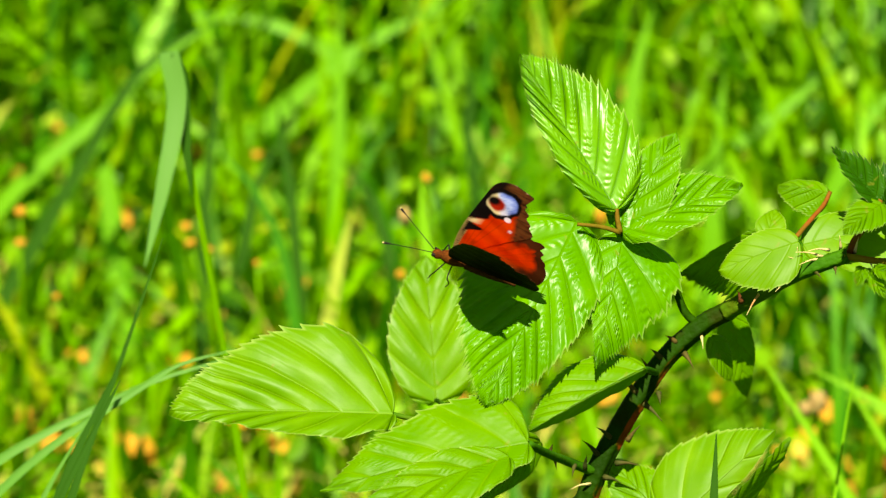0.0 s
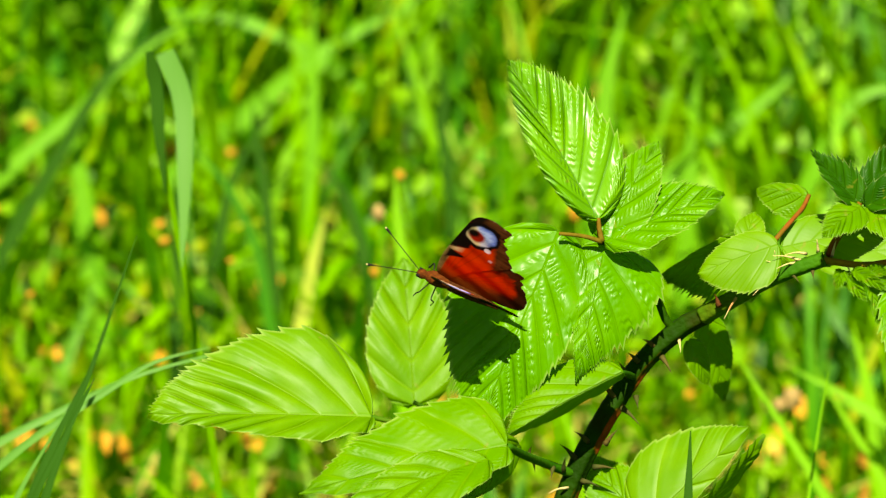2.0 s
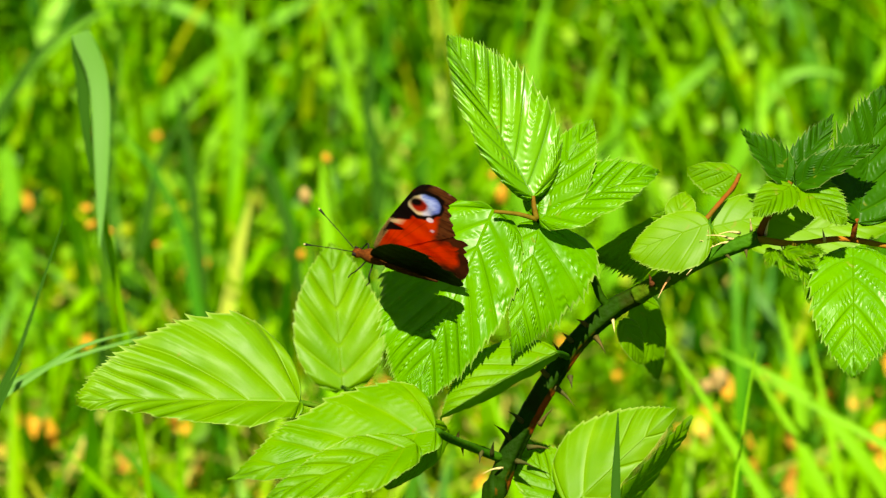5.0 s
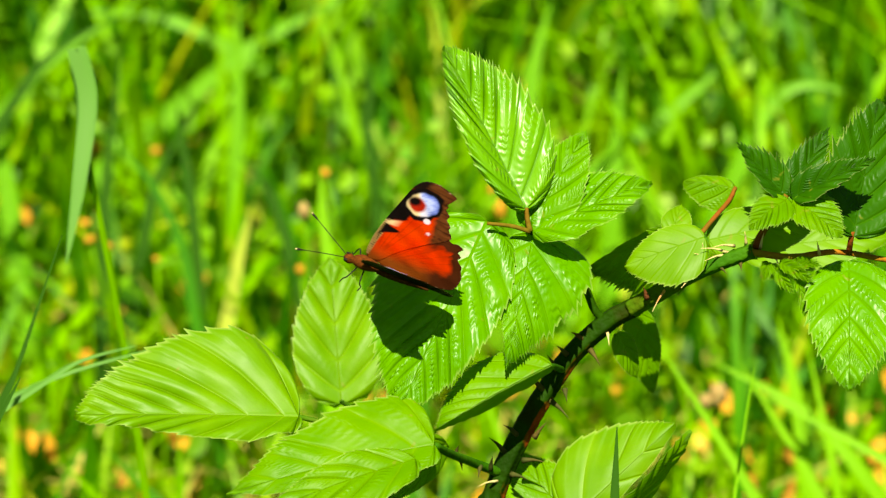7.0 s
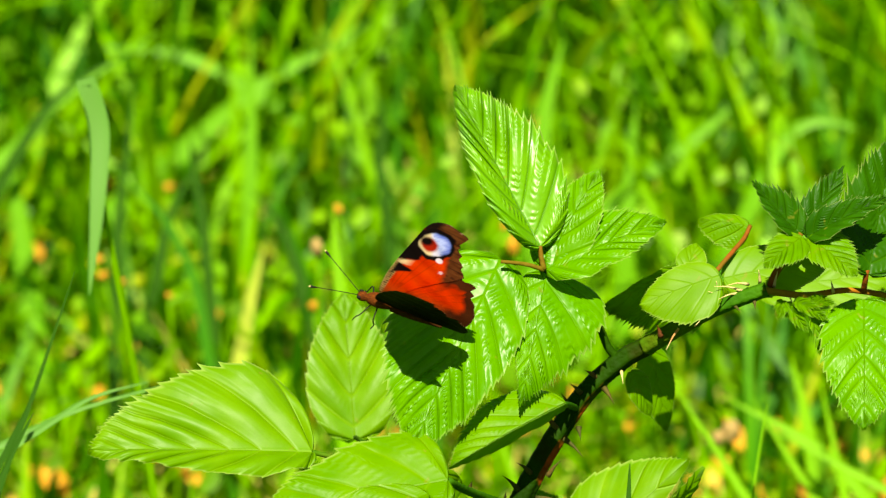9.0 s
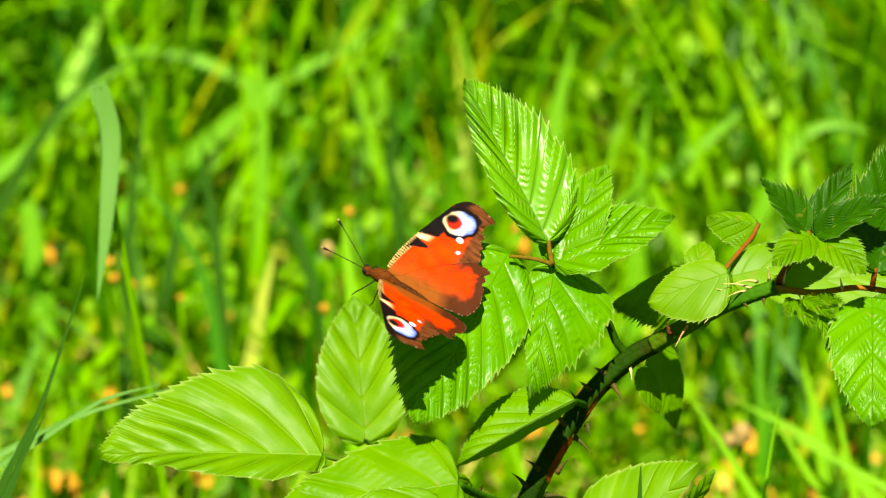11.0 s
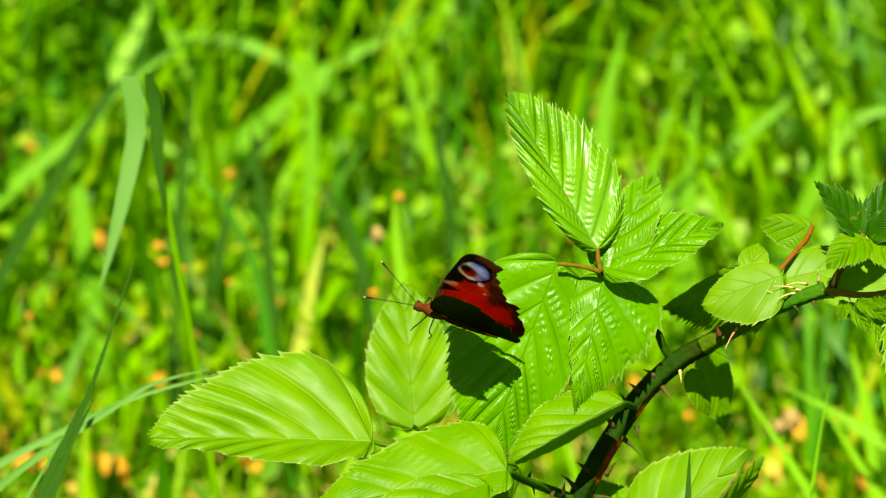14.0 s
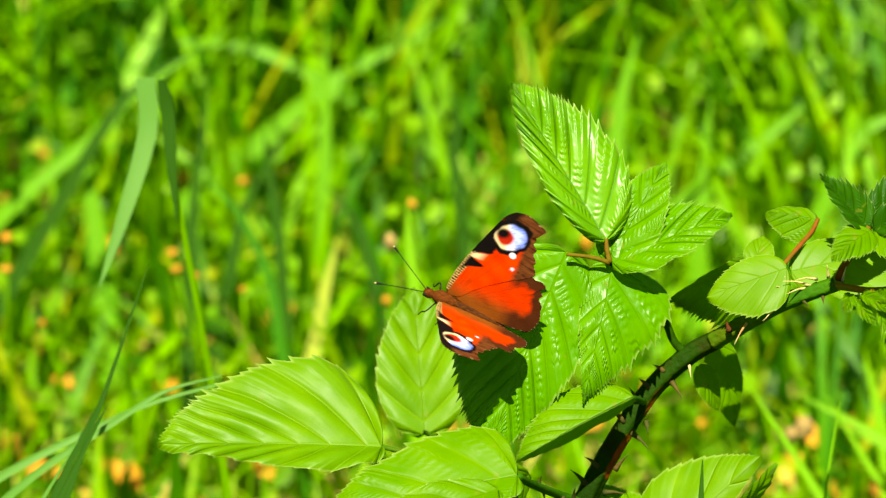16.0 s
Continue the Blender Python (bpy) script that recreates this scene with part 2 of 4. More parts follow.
def stem(name, points, r0, r1, material, parent=None, label="", n=24, sides=10, knots=0.0, ridge=0.0):
    o = FOOT if parent else Vector()
    path = [q - o for q in smooth_path(points, n)]
    rng = random.Random(len(points) * 7 + n)
    bulge = [1 + rng.uniform(-1, 1) * knots for _ in range(n)]
    v, f = tube(path, lambda s: (r0 + (r1 - r0) * s) * bulge[int(s * (n - 1) + 0.5)], sides, ridge)
    return mesh_ob(name, v, f, material, parent, label)


# ---------------------------------------------------------------- the ground and its meadow
def make_ground():
    verts, faces = [], []
    xs = [math.copysign(abs(k / 30) ** 3 * 400, k) + k * 0.06 for k in range(-30, 31)]
    for j, y in enumerate(xs):
        for i, x in enumerate(xs):
            z = 0.015 * noise.noise(Vector((x * 1.7, y * 1.7, 0.3))) if max(abs(x), abs(y)) < 8 else 0.0
            verts.append((x, y + 0.8, z))
    w = len(xs)
    for j in range(w - 1):
        for i in range(w - 1):
            faces.append((j * w + i, j * w + i + 1, (j + 1) * w + i + 1, (j + 1) * w + i))
    g = mesh_ob("ground", verts, faces, M_SOIL)
    tagged(g, "mossy soil with old thatch under the meadow", "ground", kind="structure")


def blade_points(verts, faces, foot, length, width, heading, lean, curl, twist=0.0, segs=8, crease=0.25):
    """Adds one grass blade: a creased tapering strip that leans and curls over."""
    h = Vector((math.cos(heading), math.sin(heading), 0))
    p = Vector(foot)
    base = len(verts)
    for i in range(segs + 1):
        s = i / segs
        ang = lean + curl * s * s
        d = Vector((0, 0, 1)) * math.cos(ang) + h * math.sin(ang)
        tw = heading + math.pi / 2 + twist * s
        side = Vector((math.cos(tw), math.sin(tw), 0))
        side = (side - d * side.dot(d)).normalized()
        w = width * 0.5 * min(1.0, 0.55 + s * 2) * (1 - s ** 2.2) + 0.0002
        nrm = d.cross(side)
        verts += [p - side * w + nrm * w * crease, p.copy(), p + side * w + nrm * w * crease]
        p = p + d * (length / segs)
    for i in range(segs):
        a = base + i * 3
        faces += [(a, a + 1, a + 4, a + 3), (a + 1, a + 2, a + 5, a + 4)]


def make_meadow():
    rng = random.Random(11)
    v, f = [], []
    for k in range(14400):
        near = k < 11000
        y = 0.5 + 1.9 * rng.random() ** 0.85 if near else rng.uniform(-0.9, 5.0)
        x = rng.uniform(-0.5, 0.5) * (0.8 + 0.25 * y) if near else rng.uniform(-2.4, 2.4)
        tall = rng.uniform(0.10, 0.38) if y > 0.45 else rng.uniform(0.05, 0.13)
        if y < 1.1:
            tall = min(tall, 0.058 + 0.275 * max(0, y - 0.41))
        if y < 1.1 and x > 0.1:
            tall *= 1.35
        if k >= 14000:                                   # short bent blades along the front of the meadow
            y, x, tall = rng.uniform(0.40, 0.75), rng.uniform(-0.3, 0.3), rng.uniform(0.04, 0.10)
        wide = rng.uniform(0.006, 0.0130) if rng.random() < 0.42 else rng.uniform(0.0025, 0.006)
        blade_points(v, f, (x, y, -0.01), tall * 1.25, wide, rng.uniform(0, 6.283), abs(rng.gauss(0.28, 0.34)),
                     abs(rng.gauss(0.75, 0.75)), rng.uniform(-1.4, 1.4), 10 if near else 5)
    for k in range(1100):                               # low flattened blades where the growth is thin
        x, y = rng.uniform(-0.30, 0.06), rng.uniform(0.52, 0.82)
        blade_points(v, f, (x, y, -0.005), rng.uniform(0.06, 0.12), rng.uniform(0.004, 0.008), rng.uniform(0, 6.283), abs(rng.gauss(0.75, 0.25)),
                     abs(rng.gauss(0.5, 0.3)), rng.uniform(-0.6, 0.6), 8)
    for k in range(50000):                              # the meadow goes on all round, thinning out
        wide = 1.0 if k % 2 else 1.6
        x, y = rng.gauss(0, 1.7) * wide, 0.9 + rng.gauss(0, 1.8) * wide
        if abs(x) < 0.30 + 0.1 * y + 0.12 * rng.random() and 0.4 < y < 2.2:
            continue
        tall = rng.uniform(0.12, 0.34)
        if y < 0.5 and abs(x) < 0.35:
            tall = rng.uniform(0.05, 0.12)
        blade_points(v, f, (x, y, -0.01), tall * 1.2, rng.uniform(0.005, 0.013), rng.uniform(0, 6.283), abs(rng.gauss(0.25, 0.3)),
                     abs(rng.gauss(0.8, 0.8)), rng.uniform(-1.4, 1.4), 4)
    for k in range(5000):                               # short growth round the foot of the bramble
        x, y = rng.gauss(0, 0.28), rng.uniform(-1.3, 0.45)
        blade_points(v, f, (x, y, -0.01), rng.uniform(0.05, 0.14), rng.uniform(0.004, 0.009), rng.uniform(0, 6.283), abs(rng.gauss(0.4, 0.3)),
                     abs(rng.gauss(0.8, 0.6)), rng.uniform(-1.4, 1.4), 4)
    tagged(mesh_ob("meadow_grass", v, f, M_GRASS), "lush bright green meadow grass, blades leaning all ways", "grass", kind="stuff")
    # narrow dark tufts of another grass
    v, f = [], []
    for k in range(1750):
        if k >= 900:                                    # two dense dark stands
            x, y = rng.gauss(-0.155 if k < 1300 else -0.05, 0.035), rng.uniform(0.85, 1.45)
            tall = rng.uniform(0.12, 0.26)
        elif k < 650:
            x, y, tall = rng.uniform(-0.42, 0.02), rng.uniform(0.75, 2.0), rng.uniform(0.14, 0.34)
            tall = min(tall, 0.07 + 0.27 * (y - 0.4))
        else:
            x, y, tall = rng.uniform(0.06, 0.3), rng.uniform(0.48, 0.95), rng.uniform(0.06, 0.14)
        blade_points(v, f, (x, y, -0.01), tall * 1.2, rng.uniform(0.0025, 0.006), rng.uniform(0, 6.283), abs(rng.gauss(0.15, 0.2)),
                     abs(rng.gauss(0.6, 0.6)), rng.uniform(-1, 1), 8)
    own = random.Random(77)
    for k in range(70):                                 # a thin nearer stand behind the butterfly
        blade_points(v, f, (own.gauss(-0.062, 0.022), own.uniform(0.55, 0.80), -0.01), own.uniform(0.08, 0.16), own.uniform(0.003, 0.006), own.uniform(0, 6.283),
                     abs(own.gauss(0.12, 0.15)), abs(own.gauss(0.5, 0.5)), own.uniform(-1, 1), 8)
    tagged(mesh_ob("grass_tufts", v, f, M_TUFT), "narrow deep green grass blades standing in tufts", "grass", kind="stuff")
    # low broad leaves between the blades
    v, f = [], []
    for k in range(3000):
        y = rng.uniform(0.5, 2.2)
        x = rng.uniform(-0.45, 0.45) * (0.8 + 0.25 * y)
        c = Vector((x, y, rng.uniform(0.02, min(0.26, 0.08 + 0.2 * (y - 0.4)))))
        r = rng.uniform(0.0025, 0.0065)
        nrm = Vector((rng.gauss(0, 0.5), rng.gauss(-0.3, 0.5), 1)).normalized()
        a = nrm.orthogonal().normalized()
        b2 = nrm.cross(a)
        i0 = len(v)
        v.append(c)
        n = 8
        for q in range(n):
            t = 2 * math.pi * q / n
            rr = r * (1 + 0.25 * math.cos(t))
            v.append(c + a * math.cos(t) * rr + b2 * math.sin(t) * rr * 0.75 + nrm * r * 0.2 * math.cos(2 * t))
        for q in range(n):
            f.append((i0, i0 + 1 + q, i0 + 1 + (q + 1) % n))
    tagged(mesh_ob("clover_leaves", v, f, M_HERB), "small round clover leaves low in the grass", "clover", kind="stuff")
    # dry fallen leaves on the ground
    v, f = [], []
    for k in range(1350):
        y = rng.uniform(0.46, 0.9) if k < 1000 else rng.uniform(0.5, 3.0)
        x = rng.uniform(-0.42, 0.42) * (0.8 + 0.25 * y)
        c = Vector((x, y, rng.uniform(0.012, 0.02 + 0.06 * rng.random())))
        r = rng.uniform(0.003, 0.0085)
        nrm = Vector((rng.gauss(0, 0.6), rng.gauss(-0.4, 0.5), 1)).normalized()
        a = nrm.orthogonal().normalized()
        a = (Matrix.Rotation(rng.uniform(0, 6.28), 3, nrm) @ a)
        b2 = nrm.cross(a)
        i0 = len(v)
        for i in range(6):
            s = i / 5
            w = math.sin(math.pi * min(0.98, s * 0.93 + 0.05)) * r * 0.55
            mid = c + a * (s - 0.5) * 2 * r + nrm * r * 0.5 * (s - 0.5) ** 2 * 4
            v += [mid - b2 * w + nrm * w * 0.6, mid, mid + b2 * w + nrm * w * 0.4]
        for i in range(5):
            q = i0 + i * 3
            f += [(q, q + 1, q + 4, q + 3), (q + 1, q + 2, q + 5, q + 4)]
    tagged(mesh_ob("dry_leaves", v, f, M_LITTER), "orange and tan dry leaves lying under the grass", "leaf litter", kind="stuff")
    # low yellow-green growth at the foot of the meadow
    v, f = [], []
    for k in range(6500):
        x, y = rng.uniform(-0.30, 0.24), rng.uniform(0.44, 0.80)
        blade_points(v, f, (x, y, -0.005), rng.uniform(0.04, 0.095), rng.uniform(0.003, 0.007), rng.uniform(0, 6.283), abs(rng.gauss(0.75, 0.3)),
                     abs(rng.gauss(0.5, 0.4)), rng.uniform(-0.8, 0.8), 5)
    for k in range(900):                                # paler stand farther off
        blade_points(v, f, (rng.uniform(-0.04, 0.36), rng.uniform(1.35, 2.3), -0.01), rng.uniform(0.16, 0.34), rng.uniform(0.004, 0.009), rng.uniform(0, 6.283),
                     abs(rng.gauss(0.25, 0.3)), abs(rng.gauss(0.7, 0.6)), rng.uniform(-1, 1), 7)
    tagged(mesh_ob("low_grass", v, f, M_LOW), "yellow-green grass, short in front and taller farther off", "grass", kind="stuff")
    # pale dry straw between the stems
    v, f = [], []
    for k in range(1050):
        y = rng.uniform(0.46, 0.95)
        blade_points(v, f, (rng.uniform(-0.36, 0.10), y, rng.uniform(0.005, 0.04)), rng.uniform(0.04, 0.11), rng.uniform(0.0015, 0.004), rng.uniform(0, 6.283),
                     rng.uniform(0.9, 1.5), rng.uniform(-0.2, 0.3), 0.5, 4)
    tagged(mesh_ob("dry_straw", v, f, M_STRAW), "pale yellow dry straw lying between the grass stems", "straw", kind="stuff")


make_ground()
make_meadow()


# ---------------------------------------------------------------- bramble
FOOT = Vector((0.01, 0.02, 0.0))
bramble = new("bramble")
bramble.location = FOOT
bpy.context.view_layer.update()
tagged(bramble, "thorny bramble cane with bright green toothed leaves, swaying in wind", "bramble")


def width_at(s, lo=0.5, hi=0.8):
    """Half width of a leaflet along its midrib, 1 at the widest."""
    if s <= 0 or s >= 1:
        return 0.0
    top = lo / (lo + hi)
    return (s / top) ** lo * ((1 - s) / (1 - top)) ** hi


def leaflet(name, parent, base, tip, wl, wr, face, material, fold=(20, 20), sag=0.1, veins=8, tooth=0.045,
            relief=0.016, seed=1, label="", rows=28, cols=11, shape=(0.5, 0.8), wave=0.012, angle=36, crisp=0.35, teeth=4, roll=0.10, bend=0.45):
    """One toothed bramble leaflet from base to tip; wl and wr: half widths in mm to the left and right of the midrib as seen
    from its face; face: which way the blade looks; fold: degrees by which each half rises; sag: how far the midrib bows down; roll: how far the margin
    turns under; bend: how the side veins curve towards the tip.
    Its rows of faces follow the side veins, so that the blade is pleated between them."""
    rng = random.Random(seed)
    ax = tip - base
    length = ax.length
    ax.normalize()
    nz = (face - ax * face.dot(ax)).normalized()
    ay = nz.cross(ax)
    widths = {1: wl * 0.001, -1: wr * 0.001}
    ph = [rng.uniform(0, 6.28) for _ in range(6)]
    n = veins * rows
    lift = [rng.uniform(0.65, 1.3) for _ in range(40)]
    jag = [rng.uniform(0.4, 1.5) for _ in range(40)]
    grid, uvs, faces = [], [], []
    for i in range(n + 1):
        q0 = 1.6 / veins                                # the first veins fan out from the base itself
        s0 = max(0.0, (i / n - q0) / (1 - q0))
        if i / n < q0:
            lean = radians(112 - (112 - angle - 22) * i / n / q0)
        else:
            lean = radians(angle + 22 * max(0.0, 1 - s0 * 3) - 8 * s0)
        run = i / n * veins + 0.22 * noise.noise(Vector((s0 * 5.0, seed * 3.7, 0.5))) * min(1, s0 * 4) * min(1, (1 - s0) * 4)
        p = run % 1.0
        bulge = crisp * ((1 - abs(2 * p - 1) ** 2.0) - 0.6) - (1 - crisp) * 0.45 * math.cos(2 * math.pi * p)
        line = {}
        for side in (1, -1):
            w = widths[side]
            lo, hi = 0.0, length
            for _ in range(16):
                r = (lo + hi) / 2
                x, y = s0 * length + r * math.cos(lean) + bend * r * r / length, r * math.sin(lean)
                if y < w * width_at(x / length + 0.02 * (1 - s0), *shape):
                    lo = r
                else:
                    hi = r
            cut = i / n * veins * teeth + 0.15 * side + 0.2 * math.sin(i / n * veins * 2.1 + ph[4])
            small = cut % 1.0
            large = (p + 0.5) % 1.0
            near_base = min(1.0, i / n / q0)
            far = lo + tooth * near_base * (lo * 0.5 + w * 0.5) * (1.5 * small ** 1.7 * jag[int(cut) % 40] - 0.5 + 0.7 * (1 - abs(2 * large - 1)) * (1 - s0 * 0.5))
            far = max(far, 0.0)
            ang = radians(fold[0] if side > 0 else fold[1])
            for q in range(0 if side > 0 else 1, cols + 1):
                t = q / cols
                r = far * t
                x, y = s0 * length + r * math.cos(lean) + bend * r * r / length, r * math.sin(lean)
                e = x / length
                z = relief * length * bulge * lift[int(i / n * veins) % 40] * min(1, t * 2.5) * (1 - 0.25 * t) * min(1, (1 - s0) * 4)
                z += y * math.sin(ang) * (1 - 0.25 * t)
                z -= roll * w * t ** 4
                z -= sag * length * (0.6 * e * e - e * (1 - e))
                z += wave * length * t * math.sin(e * 8 + ph[2] + side * 1.3) + 0.5 * wave * length * t * t * math.sin(e * 19 + ph[3] + side)
                z += 0.013 * length * t * noise.noise(Vector((x * 150, y * 150 * side, seed))) + 0.004 * length * t * noise.noise(Vector((x * 420, y * 420 * side, seed)))
                line[side * q] = (x, side * y * math.cos(ang), z)
        for q in range(-cols, cols + 1):
            grid.append(line[q])
            uvs.append((run + 50, q / cols))
    k = 2 * cols + 1
    for i in range(n):
        for j in range(2 * cols):
            a = i * k + j
            faces.append((a, a + k, a + k + 1, a + 1))
    drop = grid[n * k + cols][2]
    verts = [(x, y, z - drop * (x / length)) for x, y, z in grid]
    ob = mesh_ob(name, verts, faces, material, parent, label)
    lay = ob.data.uv_layers.new(name="UVMap")
    idx = np.empty(len(ob.data.loops), dtype=np.int32)
    ob.data.loops.foreach_get("vertex_index", idx)
    lay.data.foreach_set("uv", np.array(uvs, dtype=np.float32)[idx].ravel())
    m = Matrix((ax, ay, nz)).transposed().to_4x4()
    m.translation = base - FOOT
    ob.matrix_basis = m
    return ob


def thorn(parent, root, tip, r, material, name="thorn"):
    mid = (root + tip) * 0.5 + (tip - root).orthogonal().normalized() * (tip - root).length * 0.0 + Vector((0, 0, 0.06 * (tip - root).length))
    path = [q - FOOT for q in smooth_path([root, mid, tip], 7)]
    v, f = tube(path, lambda s: r * (1 - s) ** 1.3 + 0.00006, 7)
    return mesh_ob(name, v, f, material, parent)


# the cane: rises from the ground, arches over to the side
CANE = [Vector((0.004, 0.05, -0.03)), Vector((0.003, 0.045, 0.12)), at(11.6, -82.3, 24), at(13.8, -69.2, 23), at(19.0, -56.3, 22), at(26.8, -42.2, 22), at(35.4, -29.6, 22),
        at(45.6, -20.2, 21), at(53.4, -15.8, 19.5)]
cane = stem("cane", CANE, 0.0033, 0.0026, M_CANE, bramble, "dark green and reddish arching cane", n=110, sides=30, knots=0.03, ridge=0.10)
young = stem("cane_tip", [at(52.3, -16.4, 19), at(58.7, -12.6, 14), at(71.0, -5.8, 8), at(85.2, -0.5, 6)], 0.00255, 0.0020, M_CANE_YOUNG, bramble, "green young end of the cane", n=40, sides=30, knots=0.03, ridge=0.08)
SHOOT = [at(84.0, -0.8, 5), at(95.9, -2.2, 9), at(108.7, -0.8, 14), at(122.7, -3.0, 18), at(140.5, -6.1, 22)]
shoot = stem("side_shoot", SHOOT, 0.0010, 0.0007, M_SHOOT, bramble, "thin reddish side shoot", n=30, knots=0.06)

# thorns: root and point, in pairs; those on the sunlit young part are pale
for root, tip, pale in (
        (at(17.1, -56.2, 20), at(12.7, -52.2, 17), 0), (at(20.5, -51.5, 20), at(16.6, -48.6, 16), 0), (at(27.6, -39.0, 20), at(22.0, -33.5, 17), 0), (at(31.5, -33.5, 20), at(28.8, -29.3, 18), 0),
        (at(34.3, -29.3, 20), at(31.4, -26.8, 18), 0), (at(22.1, -58.6, 20), at(28.3, -59.0, 17), 0), (at(25.2, -52.3, 20), at(28.8, -48.0, 18), 0), (at(29.9, -42.1, 20), at(35.0, -47.1, 17), 0),
        (at(33.8, -39.0, 20), at(34.3, -42.4, 18), 0), (at(40.9, -28.0, 20), at(43.5, -32.4, 17), 0), (at(38.5, -24.9, 20), at(35.4, -23.0, 18), 0), (at(19.0, -62.5, 20), at(23.6, -63.9, 16), 0),
        (at(15.0, -64.4, 20), at(9.5, -65.7, 14), 1), (at(45.6, -23.3, 20), at(46.0, -26.7, 17), 1), (at(61.4, -11.1, 11), at(57.6, -17.2, 5), 1), (at(70.9, -6.1, 7), at(65.3, -10.7, 1), 1),
        (at(64.7, -8.6, 7), at(61.0, -4.5, 7), 1), (at(73.2, -3.3, 7), at(68.9, -1.1, 3), 1), (at(78.7, -1.1, 7), at(70.7, 0.2, 2), 1), (at(80.2, 0.8, 7), at(74.1, 0.5, 1), 1),
        (at(77.9, -1.7, 7), at(71.8, -3.3, 1), 1), (at(71.8, -2.2, 7), at(71.3, 1.7, 4), 1), (at(83.4, 1.4, 7), at(82.9, 4.8, 4), 1), (at(75.6, -4.5, 7), at(78.1, -7.0, 4), 0),
        (at(81.8, -3.3, 7), at(82.0, -6.1, 4), 0), (at(56.3, -13.6, 11), at(55.1, -10.4, 8), 0)):
    thorn(young if root.x > 0.055 else cane, root, tip, 0.00045 if pale else 0.0009, M_THORN_PALE if pale else M_THORN)
for root, tip in ((at(87.3, 0.2, 8), at(88.2, 4.5, 4)), (at(91.2, -1.7, 9), at(92.3, -4.5, 6)), (at(103.8, -1.4, 11), at(103.0, 2.0, 8)), (at(96.0, -2.2, 11), at(95.2, -5.1, 8))):
    thorn(shoot, root, tip, 0.0005, M_THORN_PALE)

# the leaf on which the butterfly rests
A = stem("leaf_stalk", [at(46.1, -20.8, 21), at(42.0, -16.8, 20), at(38.5, -9.2, 18), at(29.8, 0.2, 13), at(23.9, 5.1, 2)], 0.0013, 0.0008, M_STEM_DARK, bramble, "dark green leaf stalk", n=20)
stem("stalklet", [at(23.9, 4.8, 0), at(18.7, 6.3, -1), at(12.1, 7.0, -2)], 0.0007, 0.0005, M_STALK, A, n=10)
stem("stalklet", [at(23.9, 4.8, 0), at(23.2, 7.9, 0), at(22.8, 11.3, 0)], 0.0008, 0.0006, M_STALK, A, n=8)
upright = leaflet("leaflet", A, at(22.8, 11.0, 0), at(0.3, 56.0, 3), 15, 16, way(-0.06, 0.33, 0.94), M_PLEATED, fold=(60, 3), sag=-0.05, veins=8, relief=0.030, seed=3, crisp=0.9, angle=34,
        label="upright glossy pleated leaflet", tooth=0.055, cols=20, shape=(0.55, 0.78), roll=0.22, bend=0.3)
leaflet("leaflet", A, at(23.9, 5.1, 2.5), at(39.2, 32.5, 8), 8.5, 9, way(0.0, 0.4, 0.9), M_GLOSSY, fold=(12, 16), sag=0.03, veins=6, relief=0.024, crisp=0.8, seed=4, cols=14, tooth=0.05)
leaflet("leaflet", A, at(24.5, 5.0, 1.5), at(57.1, 18.5, 3), 12, 9, way(-0.1, 0.5, 0.85), M_GLOSSY, fold=(8, 22), sag=0.03, veins=8, relief=0.024, crisp=0.8, seed=5, cols=14, tooth=0.05)
rest = leaflet("leaflet", A, at(12.1, 7.6, 2), at(-12.0, -43.6, -18), 14.5, 22, way(-0.1, 0.48, 0.87), M_GLOSSY, fold=(-10, 8), sag=0.02, veins=9, relief=0.018, seed=6, crisp=0.8, wave=0.016, angle=33, cols=18, tooth=0.048)
second = leaflet("leaflet", A, at(24.8, 4.2, 4), at(17.2, -32.6, -9), 18.5, 7, way(0.15, 0.5, 0.85), M_GLOSSY, fold=(-10, -4), sag=0.08, veins=7, relief=0.018, seed=7, crisp=0.8, wave=0.016, angle=36, tooth=0.06, cols=16, shape=(0.34, 1.15))

# the lower leaf with its wide leaflets
B = stem("leaf_stalk", [at(16.3, -62.3, 22), at(8.7, -59.1, 12), at(1.7, -55.7, -10), at(-2.1, -53.2, -23)], 0.0014, 0.0010, M_CANE_YOUNG, bramble, "green prickly leaf stalk", n=16)
for root, tip in ((at(13.1, -61.1, 17), at(13.7, -57.2, 12)), (at(10.3, -60.1, 13), at(9.7, -63.1, 10)), (at(4.8, -57.6, 5), at(5.3, -60.9, 2)), (at(3.4, -56.6, 3), at(4.3, -53.8, 0))):
    thorn(B, root, tip, 0.0008, M_THORN)
stem("stalklet", [at(-2.1, -53.2, -22), at(-19.2, -51.0, 2), at(-34.9, -47.4, 10), at(-40.8, -46.0, 10)], 0.0008, 0.0007, M_CANE_YOUNG, B, n=14)
stem("stalklet", [at(-2.1, -53.2, -22), at(-14.9, -50.5, 40), at(-29.3, -44.3, 100)], 0.0008, 0.0007, M_CANE_YOUNG, B, n=12)
leaflet("leaflet", B, at(-39.8, -46.2, 8), at(-100.5, -45.4, -4), 12.5, 27.5, way(0.0, 0.5, 0.85), M_PLAIN, fold=(38, 4), sag=0.04, veins=8, relief=0.036, seed=8, angle=36, cols=18, shape=(0.38, 0.7), crisp=0.9,
        label="broad pale green leaflet with sunken veins", tooth=0.038, wave=0.02)
